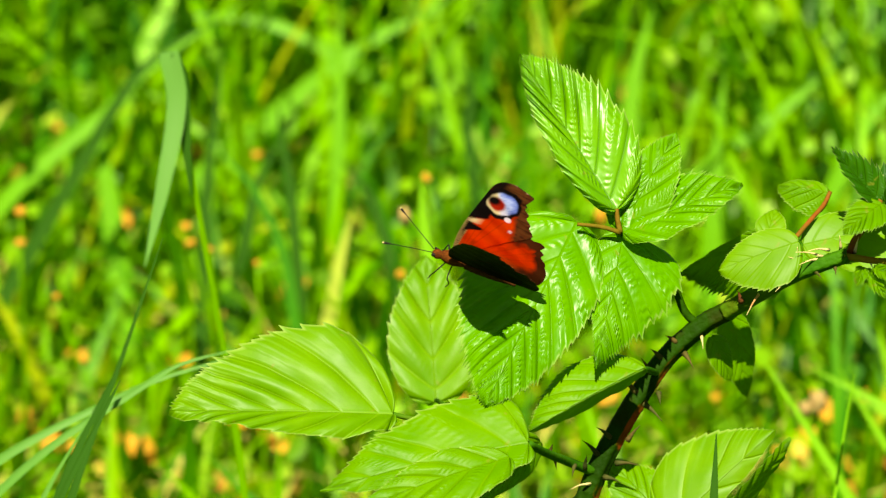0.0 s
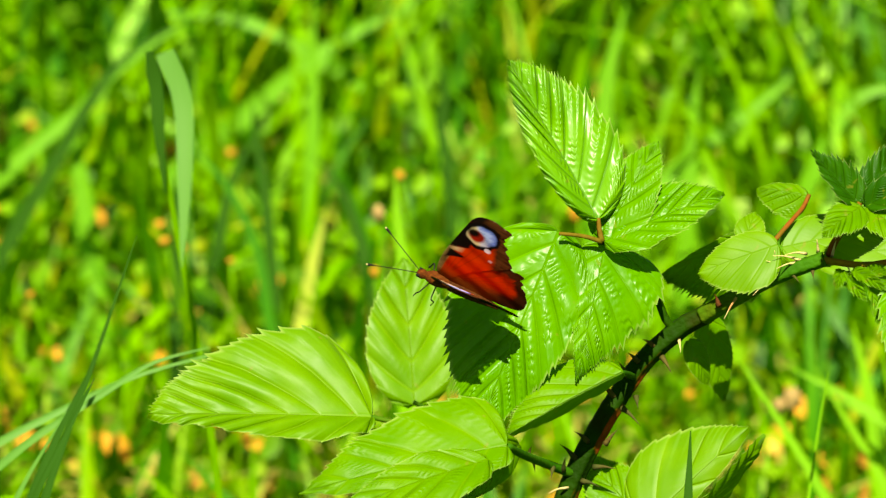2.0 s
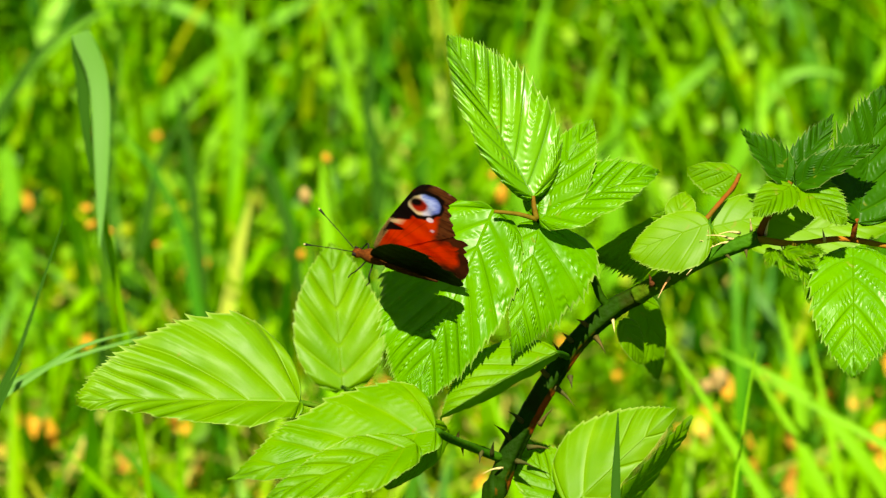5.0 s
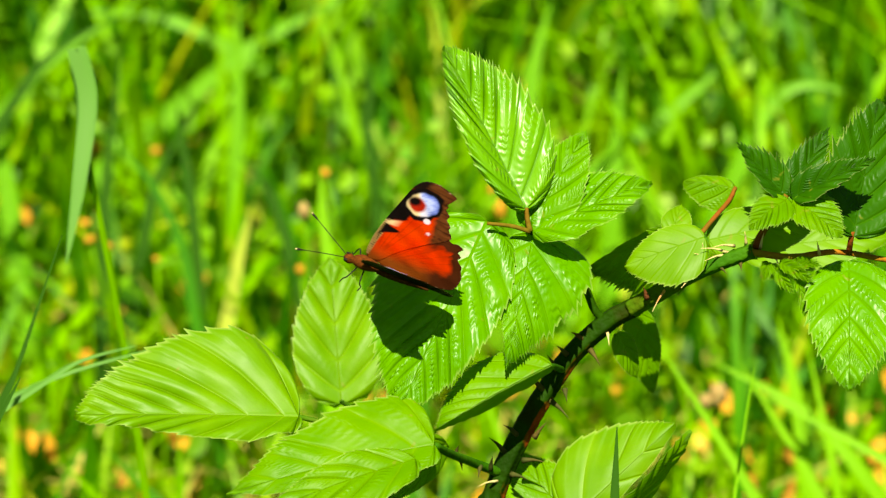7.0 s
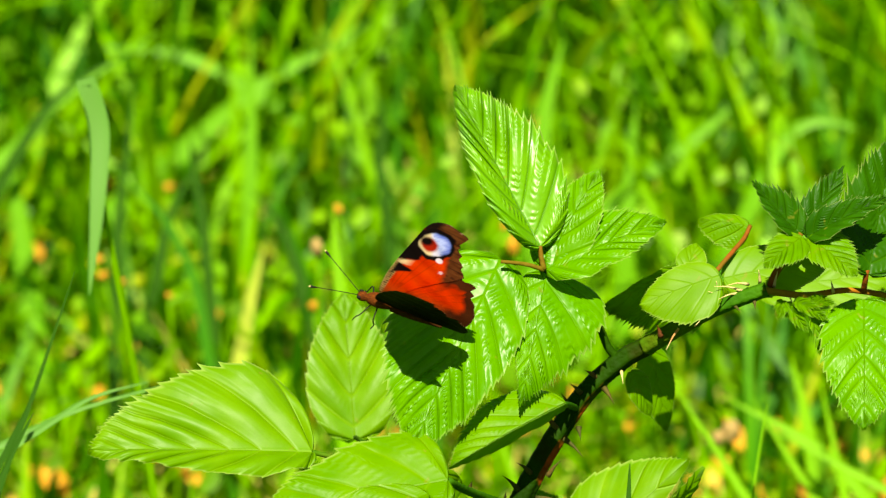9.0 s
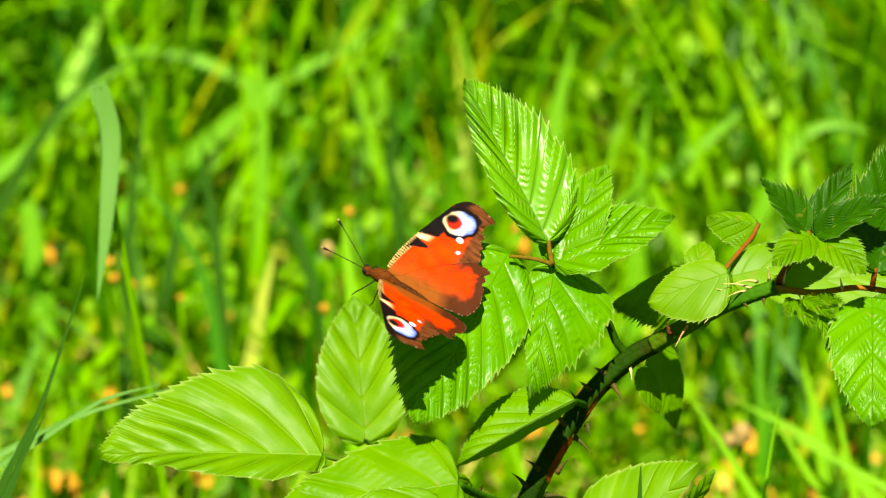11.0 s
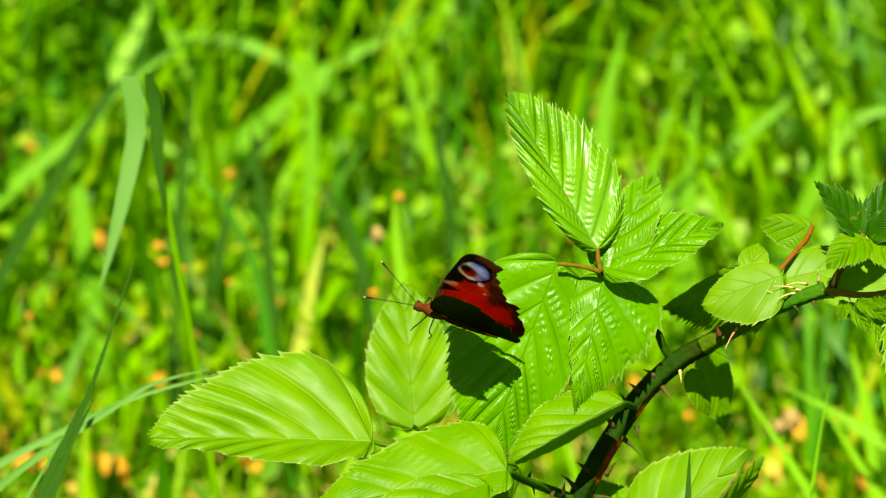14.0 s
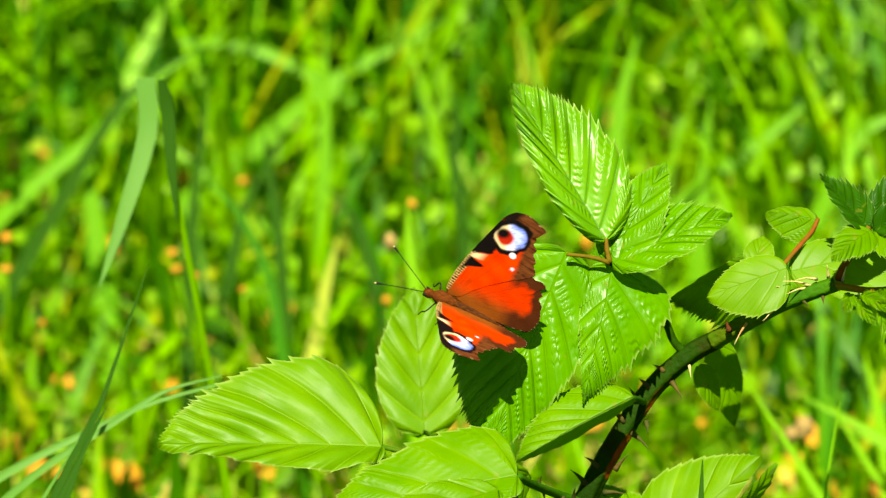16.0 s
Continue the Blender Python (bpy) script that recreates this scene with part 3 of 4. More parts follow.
leaflet("leaflet", B, at(-29.4, -45.0, 100), at(-33.0, -2.3, 110), 13.2, 13.8, way(0.05, 0.35, 0.93), M_PLAIN, fold=(14, 14), sag=0.04, veins=6, relief=0.040, seed=9, tooth=0.04, crisp=0.9, angle=40, cols=14)
leaflet("leaflet", B, at(-2.4, -52.8, -25), at(-58.3, -65.8, -31), 9, 19, way(0.1, 0.6, 0.78), M_LEAF, fold=(20, 6), sag=0.06, veins=6, relief=0.015, seed=10, angle=40, tooth=0.045, cols=16, shape=(0.26, 0.85), crisp=0.6)
leaflet("leaflet", B, at(-7.5, -56.5, -33), at(-47.5, -70.2, -46), 11, 8, way(0.1, 0.65, 0.75), M_LEAF, fold=(20, 10), sag=0.06, veins=7, relief=0.022, seed=11, angle=32, tooth=0.05, crisp=0.7)
leaflet("leaflet", B, at(0.9, -53.0, -9), at(-15.5, -69.5, -12), 6, 12, way(0.45, -0.62, 0.62), M_LEAF, fold=(10, 10), sag=0.05, veins=8, seed=12)

# a small leaf below, half in the shade of the one above
C = stem("leaf_stalk", [at(33.0, -33.5, 20), at(31.2, -32.6, 10), at(29.2, -32.0, -2)], 0.0010, 0.0008, M_CANE_YOUNG, bramble, n=8)
leaflet("leaflet", C, at(29.8, -31.8, -3), at(-2.2, -49.3, -11), 7, 13, way(-0.05, 0.68, 0.72), M_LEAF, fold=(-98, 6), sag=0.05, veins=8, seed=13, relief=0.016)

# leaves along the upper cane
R = stem("leaf_stalk", [at(71.0, -5.1, 9), at(71.0, -1.1, 8), at(70.3, 3.3, 8), at(68.3, 5.8, 12)], 0.0011, 0.0009, M_STALK, bramble, n=10)
stem("stalklet", [at(70.3, 3.3, 8), at(74.5, 8.3, 10), at(79.1, 13.4, 16), at(81.0, 17.1, 18)], 0.0007, 0.0006, M_STALK, R, "red leaf stalk", n=12)
leaflet("leaflet", R, at(71.8, 3.3, 6), at(49.8, -4.8, 8), 11, 6.8, way(-0.1, 0.4, 0.9), M_SMOOTH, fold=(4, 6), sag=0.05, veins=6, seed=14, tooth=0.045, relief=0.003)
leaflet("leaflet", R, at(67.2, 7.1, 24), at(40.2, -6.1, 26), 22, 3, way(-0.25, -0.66, 0.70), M_LEAF, fold=(0, 10), sag=-0.08, veins=8, relief=0.006, seed=15)
leaflet("leaflet", R, at(80.7, 16.7, 18), at(66.5, 18.8, 20), 8, 4, way(0, 0.8, 0.6), M_LEAF, fold=(-60, 10), veins=6, seed=16)
leaflet("leaflet", R, at(73.4, 2.5, 11), at(103.2, 7.5, 15), 8, 9, way(-0.05, 0.45, 0.88), M_SMOOTH, fold=(6, 6), veins=7, seed=17, relief=0.006, tooth=0.03)
stem("stalklet", [at(71.0, -4.0, 9), at(78.0, -2.5, 45), at(84.0, -1.4, 66), at(86.5, -0.6, 70)], 0.0008, 0.0006, M_CANE_YOUNG, R, n=12)
leaflet("leaflet", R, at(85.7, -0.6, 70), at(127.7, 3.3, 74), 7, 9, way(-0.05, 0.45, 0.88), M_SMOOTH, fold=(6, 6), veins=8, seed=18, relief=0.006, tooth=0.03)
leaflet("leaflet", R, at(63.2, 4.0, 14), at(66.2, 12.4, 20), 4, 4.5, way(0, 0.5, 0.85), M_SMOOTH, fold=(8, 8), veins=6, seed=28)

# hanging leaf and the low leaf behind the cane
D = stem("leaf_stalk", [at(51.1, -17.6, 21), at(52.9, -16.6, 42), at(54.7, -16.8, 60)], 0.0009, 0.0007, M_CANE_YOUNG, bramble, n=6)
leaflet("leaflet", D, at(54.7, -16.5, 60), at(60.0, -41.2, 68), 5, 6, way(0.3, 0.2, 0.93), M_LEAF, fold=(12, 6), sag=0.04, veins=8, relief=0.006, seed=19)
leaflet("leaflet", D, at(48.6, -23.5, 32), at(54.4, -35.9, 38), 4, 4.5, way(0.2, 0.5, 0.8), M_LEAF, fold=(8, 8), veins=7, seed=29)
E_ = stem("leaf_stalk", [Vector((0.02, 0.03, 0.14)), at(30.6, -87.3, 14), at(35.2, -76.2, 10), at(36.7, -71.4, 8)], 0.0012, 0.0009, M_CANE_YOUNG, bramble, n=10)
leaflet("leaflet", E_, at(35.0, -75.1, 2), at(64.0, -47.7, 6), 18, 5, way(-0.3, 0.45, 0.84), M_PLAIN, fold=(4, -40), sag=0.02, veins=5, seed=20, relief=0.010, tooth=0.02)
leaflet("leaflet", E_, at(46.2, -76.5, 0), at(68.5, -50.1, 2), 6.5, 9, way(0.72, -0.58, 0.38), M_LEAF, fold=(4, 8), sag=0.02, veins=8, seed=32, tooth=0.02)
leaflet("leaflet", E_, at(37.0, -76.8, 24), at(18.3, -56.7, 34), 9, 9, way(0.0, 0.5, 0.85), M_LEAF, fold=(8, 8), veins=8, seed=30)

# young leaves at the end of the shoot
S = stem("leaf_stalk", [at(86.2, 0.2, 9), at(87.2, 3.3, 7), at(88.9, 6.1, 5), at(94.3, 14.9, 2)], 0.0012, 0.0008, M_STALK, bramble, n=12)
leaflet("leaflet", S, at(94.0, 14.4, 2), at(80.8, 29.2, -2), 6.6, 6.6, way(0.35, 0.3, 0.85), M_TENDER_SHADED, fold=(42, 36), sag=-0.05, veins=7, relief=0.035, seed=21, tooth=0.13, shape=(0.45, 1.0), teeth=2, crisp=0.8, angle=42)
leaflet("leaflet", S, at(95.0, 14.7, 4), at(106.4, 33.5, 12), 6.4, 6.4, way(-0.2, 0.2, 0.95), M_TENDER_SHADED, fold=(42, 36), sag=-0.05, veins=7, relief=0.035, seed=22, tooth=0.13, shape=(0.45, 1.0), teeth=2, crisp=0.8, angle=42)
leaflet("leaflet", S, at(95.7, 13.8, 0), at(118.0, 24.9, -6), 6, 6, way(0.1, 0.55, 0.8), M_TENDER_SHADED, fold=(42, 36), sag=0.05, veins=7, relief=0.035, seed=23, tooth=0.13, shape=(0.45, 1.0), teeth=2, crisp=0.8, angle=42)
leaflet("leaflet", S, at(94.4, 13.8, -1), at(83.5, 5.7, -10), 6, 5, way(0.0, 0.6, 0.8), M_LEAF, fold=(12, 14), sag=0.10, veins=8, relief=0.03, seed=24, tooth=0.09, teeth=3)
leaflet("leaflet", S, at(96.0, 13.5, -1), at(108.8, 3.5, -10), 7, 6, way(0.0, 0.6, 0.8), M_LEAF, fold=(12, 14), sag=0.10, veins=8, relief=0.03, seed=25, tooth=0.09, teeth=3)
leaflet("leaflet", S, at(94.7, 15.7, 10), at(103.3, 23.8, 30), 7, 7, way(0.0, 0.7, 0.7), M_LEAF, fold=(12, 14), veins=8, seed=31)
U = stem("leaf_stalk", [at(112.1, -1.1, 14), at(112.3, 1.7, 10), at(112.7, 4.8, 8)], 0.0009, 0.0007, M_STALK, bramble, n=6)
leaflet("leaflet", U, at(113.0, 3.6, 8), at(120.3, 41.4, 10), 13, 14, way(0.1, 0.15, 0.97), M_TENDER_SHADED, fold=(30, 25), sag=-0.05, veins=7, relief=0.03, seed=26, tooth=0.09, teeth=3, angle=42, crisp=0.8)
leaflet("leaflet", U, at(111.6, -3.3, 6), at(110.6, -38.3, -12), 14, 12, way(0.05, 0.4, 0.9), M_GLOSSY, fold=(14, 6), sag=0.10, veins=7, relief=0.016, seed=27, tooth=0.075, teeth=3, angle=44, crisp=0.6)
for k, (q0, q1) in enumerate(((at(90.4, -4.5, 8), at(96.3, -12.3, 2)), (at(92.6, -3.7, 6), at(101.6, -9.1, 0)), (at(95.7, -4.5, 6), at(103.5, -4.5, 0)), (at(89.5, -3.7, 6), at(87.8, -9.1, 2)),
                               (at(97.2, -7.6, 4), at(99.4, -18.5, 2)))):
    leaflet("bud_leaf", U, q0, q1, 2.6, 2.6, way(0.2 * k - 0.4, 0.4, 0.85), M_LEAF, fold=(40, 40), veins=6, relief=0.06, seed=40 + k, tooth=0.2, cols=6)


# ---------------------------------------------------------------- butterfly
def mixc(a, b, t):
    t = max(0.0, min(1.0, t))
    return tuple(x + (y - x) * t for x, y in zip(a, b))


def soft(edge, x, w):
    """0 below edge, 1 above, with a soft step."""
    return max(0.0, min(1.0, (x - edge) / w + 0.5))


RED, ORANGE, BROWN, BLACK = (0.50, 0.020, 0.0015), (0.58, 0.045, 0.002), (0.062, 0.016, 0.004), (0.004, 0.003, 0.003)
HAIR = (0.16, 0.050, 0.006)
CREAM, LILAC, BLUE = (0.66, 0.54, 0.30), (0.38, 0.47, 0.85), (0.06, 0.12, 0.60)


def vein_line(c, x, angles):
    """1 on the fine dark veins that run out from the wing's root."""
    r = math.hypot(c, x)
    if r < 5:
        return 0.0
    a = math.atan2(x, c)
    return max(max(0.0, 1 - abs(a - k) * r / 0.22) for k in angles)


def fore_colour(c, x, rim):
    """Scale colour of the forewing; c, x: millimetres outward and backward; rim: 0 at the margin, 1 inside."""
    col = mixc(RED, ORANGE, 0.5 + 0.5 * noise.noise(Vector((c * 0.3, x * 0.3, 1.0))))
    lead = x - (4.6 + 0.17 * c + 0.0055 * c * c)                # distance behind the leading edge
    col = mixc(col, HAIR, 0.95 * (1 - soft(5.5, c + lead * 0.2, 6.0)))
    col = mixc(col, BROWN, 0.38 * vein_line(c - 1.0, x - 7.5, (-0.05, 0.16, 0.30, 0.43, 0.55)))
    # brown outer band, darker along the veins that cross it
    ragged = 0.5 * noise.noise(Vector((c * 0.9, x * 0.5, 3.0)))
    outer = max(soft(21.6 + ragged, x, 1.6), soft(28.6 - 0.10 * (x - 14) + ragged, c, 1.4)) * soft(10.0, c, 4.0)
    band_colour = mixc(BROWN, (0.12, 0.040, 0.011), 0.5 + 0.9 * noise.noise(Vector((c * 1.1, x * 0.35, 6.0))))
    band_colour = mixc(band_colour, BLACK, max(0.75 * (1 - soft(17.5, x, 3.5)), 0.95 * (1 - soft(2.2, lead, 1.6))))
    if (c * 0.36 + 0.05 * x) % 1.0 < 0.10:
        band_colour = mixc(band_colour, BLACK, 0.6)
    col = mixc(col, band_colour, outer)
    # black leading edge with fine cream bars towards the root
    band = 1 - soft(1.35 + 0.02 * c, lead, 0.5)
    bars = BLACK if (c * 1.3 + 0.25 * lead) % 1.0 < 0.55 else (0.50, 0.36, 0.12)
    if c < 17:
        col = mixc(col, bars if c > 2.5 else BROWN, band)
    # black wedge, cream wedge, black bar
    wedge = max(abs(c - 12.9 - 0.12 * lead) / max(0.15, 2.1 - 0.36 * lead), abs(lead - 2.7) / 2.3)
    col = mixc(col, BLACK, 1 - soft(1.0, wedge, 0.35))
    d = max(abs(c - 15.5 - 0.22 * lead) / (0.5 + 0.22 * min(lead, 3.0)), abs(lead - 2.2) / 2.0)
    col = mixc(col, mixc(CREAM, ORANGE, soft(3.0, lead, 2.4)), 1 - soft(1.0, d, 0.5))
    if c > 16.3 and lead < 6.5:
        col = mixc(col, BLACK, soft(16.4 + 0.3 * lead, c, 0.7) * (1 - soft(4.4 + 0.5 * noise.noise(Vector((c, 0.0, 9.0))), lead, 0.7)) * (1 - soft(27.0, c, 3.0)))
    # the eye
    ex, ey = c - 25.0, x - 17.3
    along, over = 0.50 * ex + 0.866 * ey, 0.866 * ex - 0.50 * ey
    wob = 1 + 0.10 * noise.noise(Vector((ex * 0.5, ey * 0.5, 2.0)))
    d = math.hypot(along / 4.7, over / 3.8) * wob
    ring = 1.36 - 0.14 * soft(0.0, along, 4.0) + 0.12 * soft(0.0, over, 2.0)
    col = mixc(col, BLACK, 1 - soft(ring, d, 0.12))
    if d < 1.1:
        inner = mixc(CREAM, (0.62, 0.62, 0.80), soft(-0.9, along - 0.35 * over, 1.4))
        inner = mixc(inner, LILAC, soft(0.3, along, 1.6))
        inner = mixc(inner, BLUE, soft(0.74, d, 0.3) * soft(0.9, along, 1.6) * 0.75)
        streak = noise.noise(Vector((over * 2.4, along * 0.5, 5.0)))
        if along > 0.4:
            inner = mixc(inner, BLUE, max(0.0, min(0.55, streak * 1.3)))
        col = mixc(col, inner, 1 - soft(0.97, d, 0.14))
        d2 = math.hypot((along + 1.6) / 2.5, (over - 0.2) / 2.45) * wob
        col = mixc(col, (0.34, 0.014, 0.005), 1 - soft(0.92, d2, 0.35))
        d3 = math.hypot((along + 2.0) / 2.0, (over - 1.5) / 1.6)
        col = mixc(col, BLACK, 1 - soft(0.9, d3, 0.6))
    for px, py, r in ((20.3, 19.5, 1.0), (16.5, 20.7, 0.55), (13.8, 21.6, 0.25)):
        col = mixc(col, (0.70, 0.62, 0.74), 0.9 * (1 - soft(r, math.hypot((c - px) * 1.15, x - py), 0.4)))
    # worn, pale-flecked fringe on the outer margin
    fringe = (1 - soft(0.025, rim, 0.02)) * soft(19.0, x, 2.0)
    col = mixc(col, (0.30, 0.20, 0.12) if noise.noise(Vector((c * 2.1, x * 2.1, 8.0))) > 0.22 else (0.02, 0.008, 0.004), 0.75 * fringe)
    return col


def hind_colour(c, x, rim):
    col = mixc(mixc(RED, ORANGE, 0.4), BROWN, 0.05 + 0.2 * noise.noise(Vector((c * 0.5, x * 0.4, 7.0))))
    col = mixc(col, HAIR, 0.95 * (1 - soft(5.2, c + max(0, x - 20) * 0.12, 5.0)))
    col = mixc(col, BROWN, 0.3 * vein_line(c - 1.0, x - 10.0, (0.75, 0.9, 1.03, 1.16, 1.3, 1.44)))
    edge = (1 - soft(0.50 + 0.10 * noise.noise(Vector((c * 0.6, x * 0.6, 2.0))), rim, 0.26)) * soft(23.5, x + 0.12 * c, 4.0)
    col = mixc(col, mixc(BROWN, BLACK, 0.2), edge)
    col = mixc(col, (0.32, 0.22, 0.14) if noise.noise(Vector((c * 2.1, x * 2.1, 5.0))) > 0.2 else (0.03, 0.01, 0.004), 0.7 * (1 - soft(0.025, rim, 0.02)) * soft(24.0, x, 2.0))
    return col


def wing(name, parent, outline, colour, side, label, below):
    """A wing with its coloured upper and dark lower face; outline: points outward and backward from the head, in mm."""
    pts = smooth_path([Vector((a, b, 0)) for a, b in outline], 260)
    mid = Vector((sum(p.x for p in pts) / len(pts), sum(p.y for p in pts) / len(pts), 0))
    rings = 56
    verts, cols, faces = [], [], []
    for layer in (0, 1):
        for r in range(rings + 1):
            for p in pts:
                q = mid + (p - mid) * (r / rings)
                cup = 0.006 * (q.x - 1) ** 2 * 0.35 - 0.35 * math.sin(q.x * 0.9 + q.y * 0.55) * 0.18
                z = -cup - below - layer * 0.03
                verts.append((side * q.x * 0.001, -q.y * 0.001, z * 0.001))
                if layer == 0:
                    cols.append(colour(q.x, q.y, 1 - r / rings))
                else:
                    k = 0.5 + 0.5 * noise.noise(Vector((q.x * 2.2, q.y * 0.6, 4.0)))
                    cols.append(mixc((0.0010, 0.0003, 0.0002), (0.0045, 0.0014, 0.0007), k))
    n = len(pts)
    half = (rings + 1) * n
    for layer in (0, 1):
        for r in range(rings):
            for k in range(n):
                j = (k + 1) % n
                a = layer * half + r * n
                faces.append((a + k, a + n + k, a + n + j, a + j))
    for k in range(n):
        j = (k + 1) % n
        a = rings * n
        faces.append((a + k, a + half + k, a + half + j, a + j))
    ob = mesh_ob(name, verts, faces, M_WING, parent, label)
    lay = ob.data.color_attributes.new("scales", "FLOAT_COLOR", "POINT")
    lay.data.foreach_set("color", np.array([(*c, 1.0) for c in cols], dtype=np.float32).ravel())
    return ob


butterfly = new("butterfly")
tagged(butterfly, "red and black butterfly with blue eyespots, opening and closing its wings", "butterfly")
FORE = ((1.0, 6.5), (2.8, 5.6), (5.5, 5.8), (10, 6.6), (15.1, 8.1), (20, 9.8), (25.6, 11.9), (30.0, 13.7), (32.6, 16.3), (33.1, 19.6), (32.2, 22.6), (30.8, 25.6), (28.6, 23.5), (27.2, 24.1), (26.0, 23.7),
        (24.6, 25.1), (23.2, 24.7), (21.4, 26.1), (20.2, 25.9), (18.4, 27.0), (16.6, 26.4), (11, 19.0), (6, 13.5), (1.8, 10), (0.9, 8))
HIND = ((1.0, 8.5), (4, 9.5), (9, 14), (14, 19.5), (16.8, 23), (17.6, 25.6), (16.4, 27.6), (16.6, 29.6), (15.6, 31.2), (14.2, 29.9), (12.9, 31.2), (11.6, 30.6), (9.8, 32.0), (8.2, 32.2),
        (6.0, 32.8), (4.2, 32.6), (2.2, 32.0), (0.2, 30.0), (-0.7, 22), (-0.4, 13))
wings = []
for side in (1, -1):
    wings.append(wing("forewing", butterfly, FORE, fore_colour, side, "red forewing with a blue and cream eyespot", 0.0))
    wings.append(wing("hindwing", butterfly, HIND, hind_colour, side, "brown-red scalloped hindwing", 0.06))


def body_part(name, points, radius, material, n=22, sides=14):
    v, f = tube([q * 0.001 for q in smooth_path(points, n)], radius, sides)
    return mesh_ob(name, v, f, material, butterfly)


V = Vector
body_part("head", [V((0, -0.2, -0.6)), V((0, -1.4, -0.4)), V((0, -3.2, -0.3))], lambda s: 0.0003 + 0.0011 * math.sin(math.pi * min(1, s * 0.75 + 0.08)), M_FUR)
body_part("thorax", [V((0, -2.4, -0.1)), V((0, -6, 0.6)), V((0, -11, 0.4))], lambda s: 0.0006 + 0.0015 * math.sin(math.pi * (s * 0.9 + 0.05)), M_FUR)
body_part("abdomen", [V((0, -10, 0.2)), V((0, -17, -0.1)), V((0, -25, -0.6))], lambda s: 0.0004 + 0.0012 * math.sin(math.pi * (0.35 + s * 0.62)) * (1 + 0.04 * math.sin(s * 50)), M_DARKFUR, n=40)
for sx in (1, -1):
    v, f = tube([V((sx * 0.9, -0.9, 0.2)) * 0.001, V((sx * 1.3, -0.9, 0.3)) * 0.001], lambda s: 0.0006, 8)
    mesh_ob("eye", v, f, M_BLACK, butterfly)
    ant = body_part("antenna", [V((sx * 0.5, -0.4, 0.4)), V((sx * 3.0, 5.4, 3.0)), V((sx * 5.8, 11.8, 5.6))], lambda s: 0.00012 + 0.00026 * max(0, (s - 0.86) / 0.14) ** 0.6, M_BLACK, n=26, sides=8)
    v, f = tube([V((sx * 5.8, 11.8, 5.6)) * 0.001, V((sx * 6.0, 12.2, 5.75)) * 0.001], lambda s: 0.00034 - 0.0002 * s, 8)
    mesh_ob("club_tip", v, f, M_CLUB, ant)
    for y0, y1, out in ((-4.5, -1.5, 4.5), (-6.5, -7.0, 5.0)):
        body_part("leg", [V((sx * 1, y0, -1.4)), V((sx * out, (y0 + y1) / 2, -1.8)), V((sx * out * 0.9, y1, -5.5)), V((sx * out * 1.1, y1 + 0.6, -6.5))], lambda s: 0.00022 - 0.00008 * s, M_BLACK, n=14, sides=6)
bpy.context.view_layer.update()

# how the resting butterfly faces: back to tail, across to its far wing, and its upper side
TAIL = way(0.906, -0.372, 0.2)
FAR = way(0.42, 0.715, -0.56)
FAR = (FAR - TAIL * FAR.dot(TAIL)).normalized()
TOP = FAR.cross(-TAIL)
STAND = Matrix((FAR, -TAIL, TOP)).transposed()


# ---------------------------------------------------------------- separate grass blades
def strip(name, points, width, material, parent, label="", n=24, taper=1.6, face=None, crease=0.3, root=0.5):
    path = smooth_path(points, n)
    verts, faces = [], []
    for i, q in enumerate(path):
        s = i / (n - 1)
        d = (path[min(i + 1, n - 1)] - path[max(i - 1, 0)]).normalized()
        side = d.cross(face if face else way(0, 0.2, 1)).normalized()
        nrm = side.cross(d)
        w = width * 0.5 * min(1, root + s * 3) * (1 - s ** taper) + 0.00015
        verts += [q - side * w + nrm * w * crease, q - nrm * 0.0001, q + side * w + nrm * w * crease]
    for i in range(n - 1):
        a = i * 3
        faces += [(a, a + 1, a + 4, a + 3), (a + 1, a + 2, a + 5, a + 4)]
    return mesh_ob(name, verts, faces, material, parent, label)


def to_ground(p, q):
    """Where a blade that runs from p to q comes out of the soil."""
    d = ((p - q).normalized() + Vector((0, 0, -0.2))).normalized()
    d.z = min(d.z, -0.2)
    return p + d * ((p.z + 0.01) / -d.z)


# a tall stalk whose long leaf hangs over and swings
grass_stalk = new("tall_grass")
tagged(grass_stalk, "tall grass stalk with one long leaf hanging over, swinging", "grass")
HINGE = at(-112.6, 60.8, 200)
stalk_foot = Vector((HINGE.x + 0.02, HINGE.y + 0.01, -0.01))
strip("stalk", [stalk_foot, (stalk_foot + HINGE) / 2 + Vector((0.01, 0.01, 0)), at(-109.3, 33.0, 210), at(-112.2, 61.6, 205)], 0.0024, M_GRASS, grass_stalk)
hang = strip("hanging_leaf", [Vector((0, 0.0, 0)), at(-109.1, 44.9, 200) - at(-112.6, 60.8, 200), at(-111.4, 20.8, 198) - at(-112.6, 60.8, 200), at(-115.4, -5.0, 196) - at(-112.6, 60.8, 200)], 0.0058, M_BLADE, grass_stalk,
             "pale green hanging leaf", root=0.9, taper=3.0, crease=0.12)

# the shade on this drooping leaf is its dark blade colour
strip("drooping_leaf", [HINGE, at(-110.6, 50, 203), at(-109.4, 34, 205), at(-107.8, 17, 208)], 0.0042, M_DARKBLADE, grass_stalk, "dark green drooping leaf, its shade put into the colour", taper=3.0, crease=0.2)


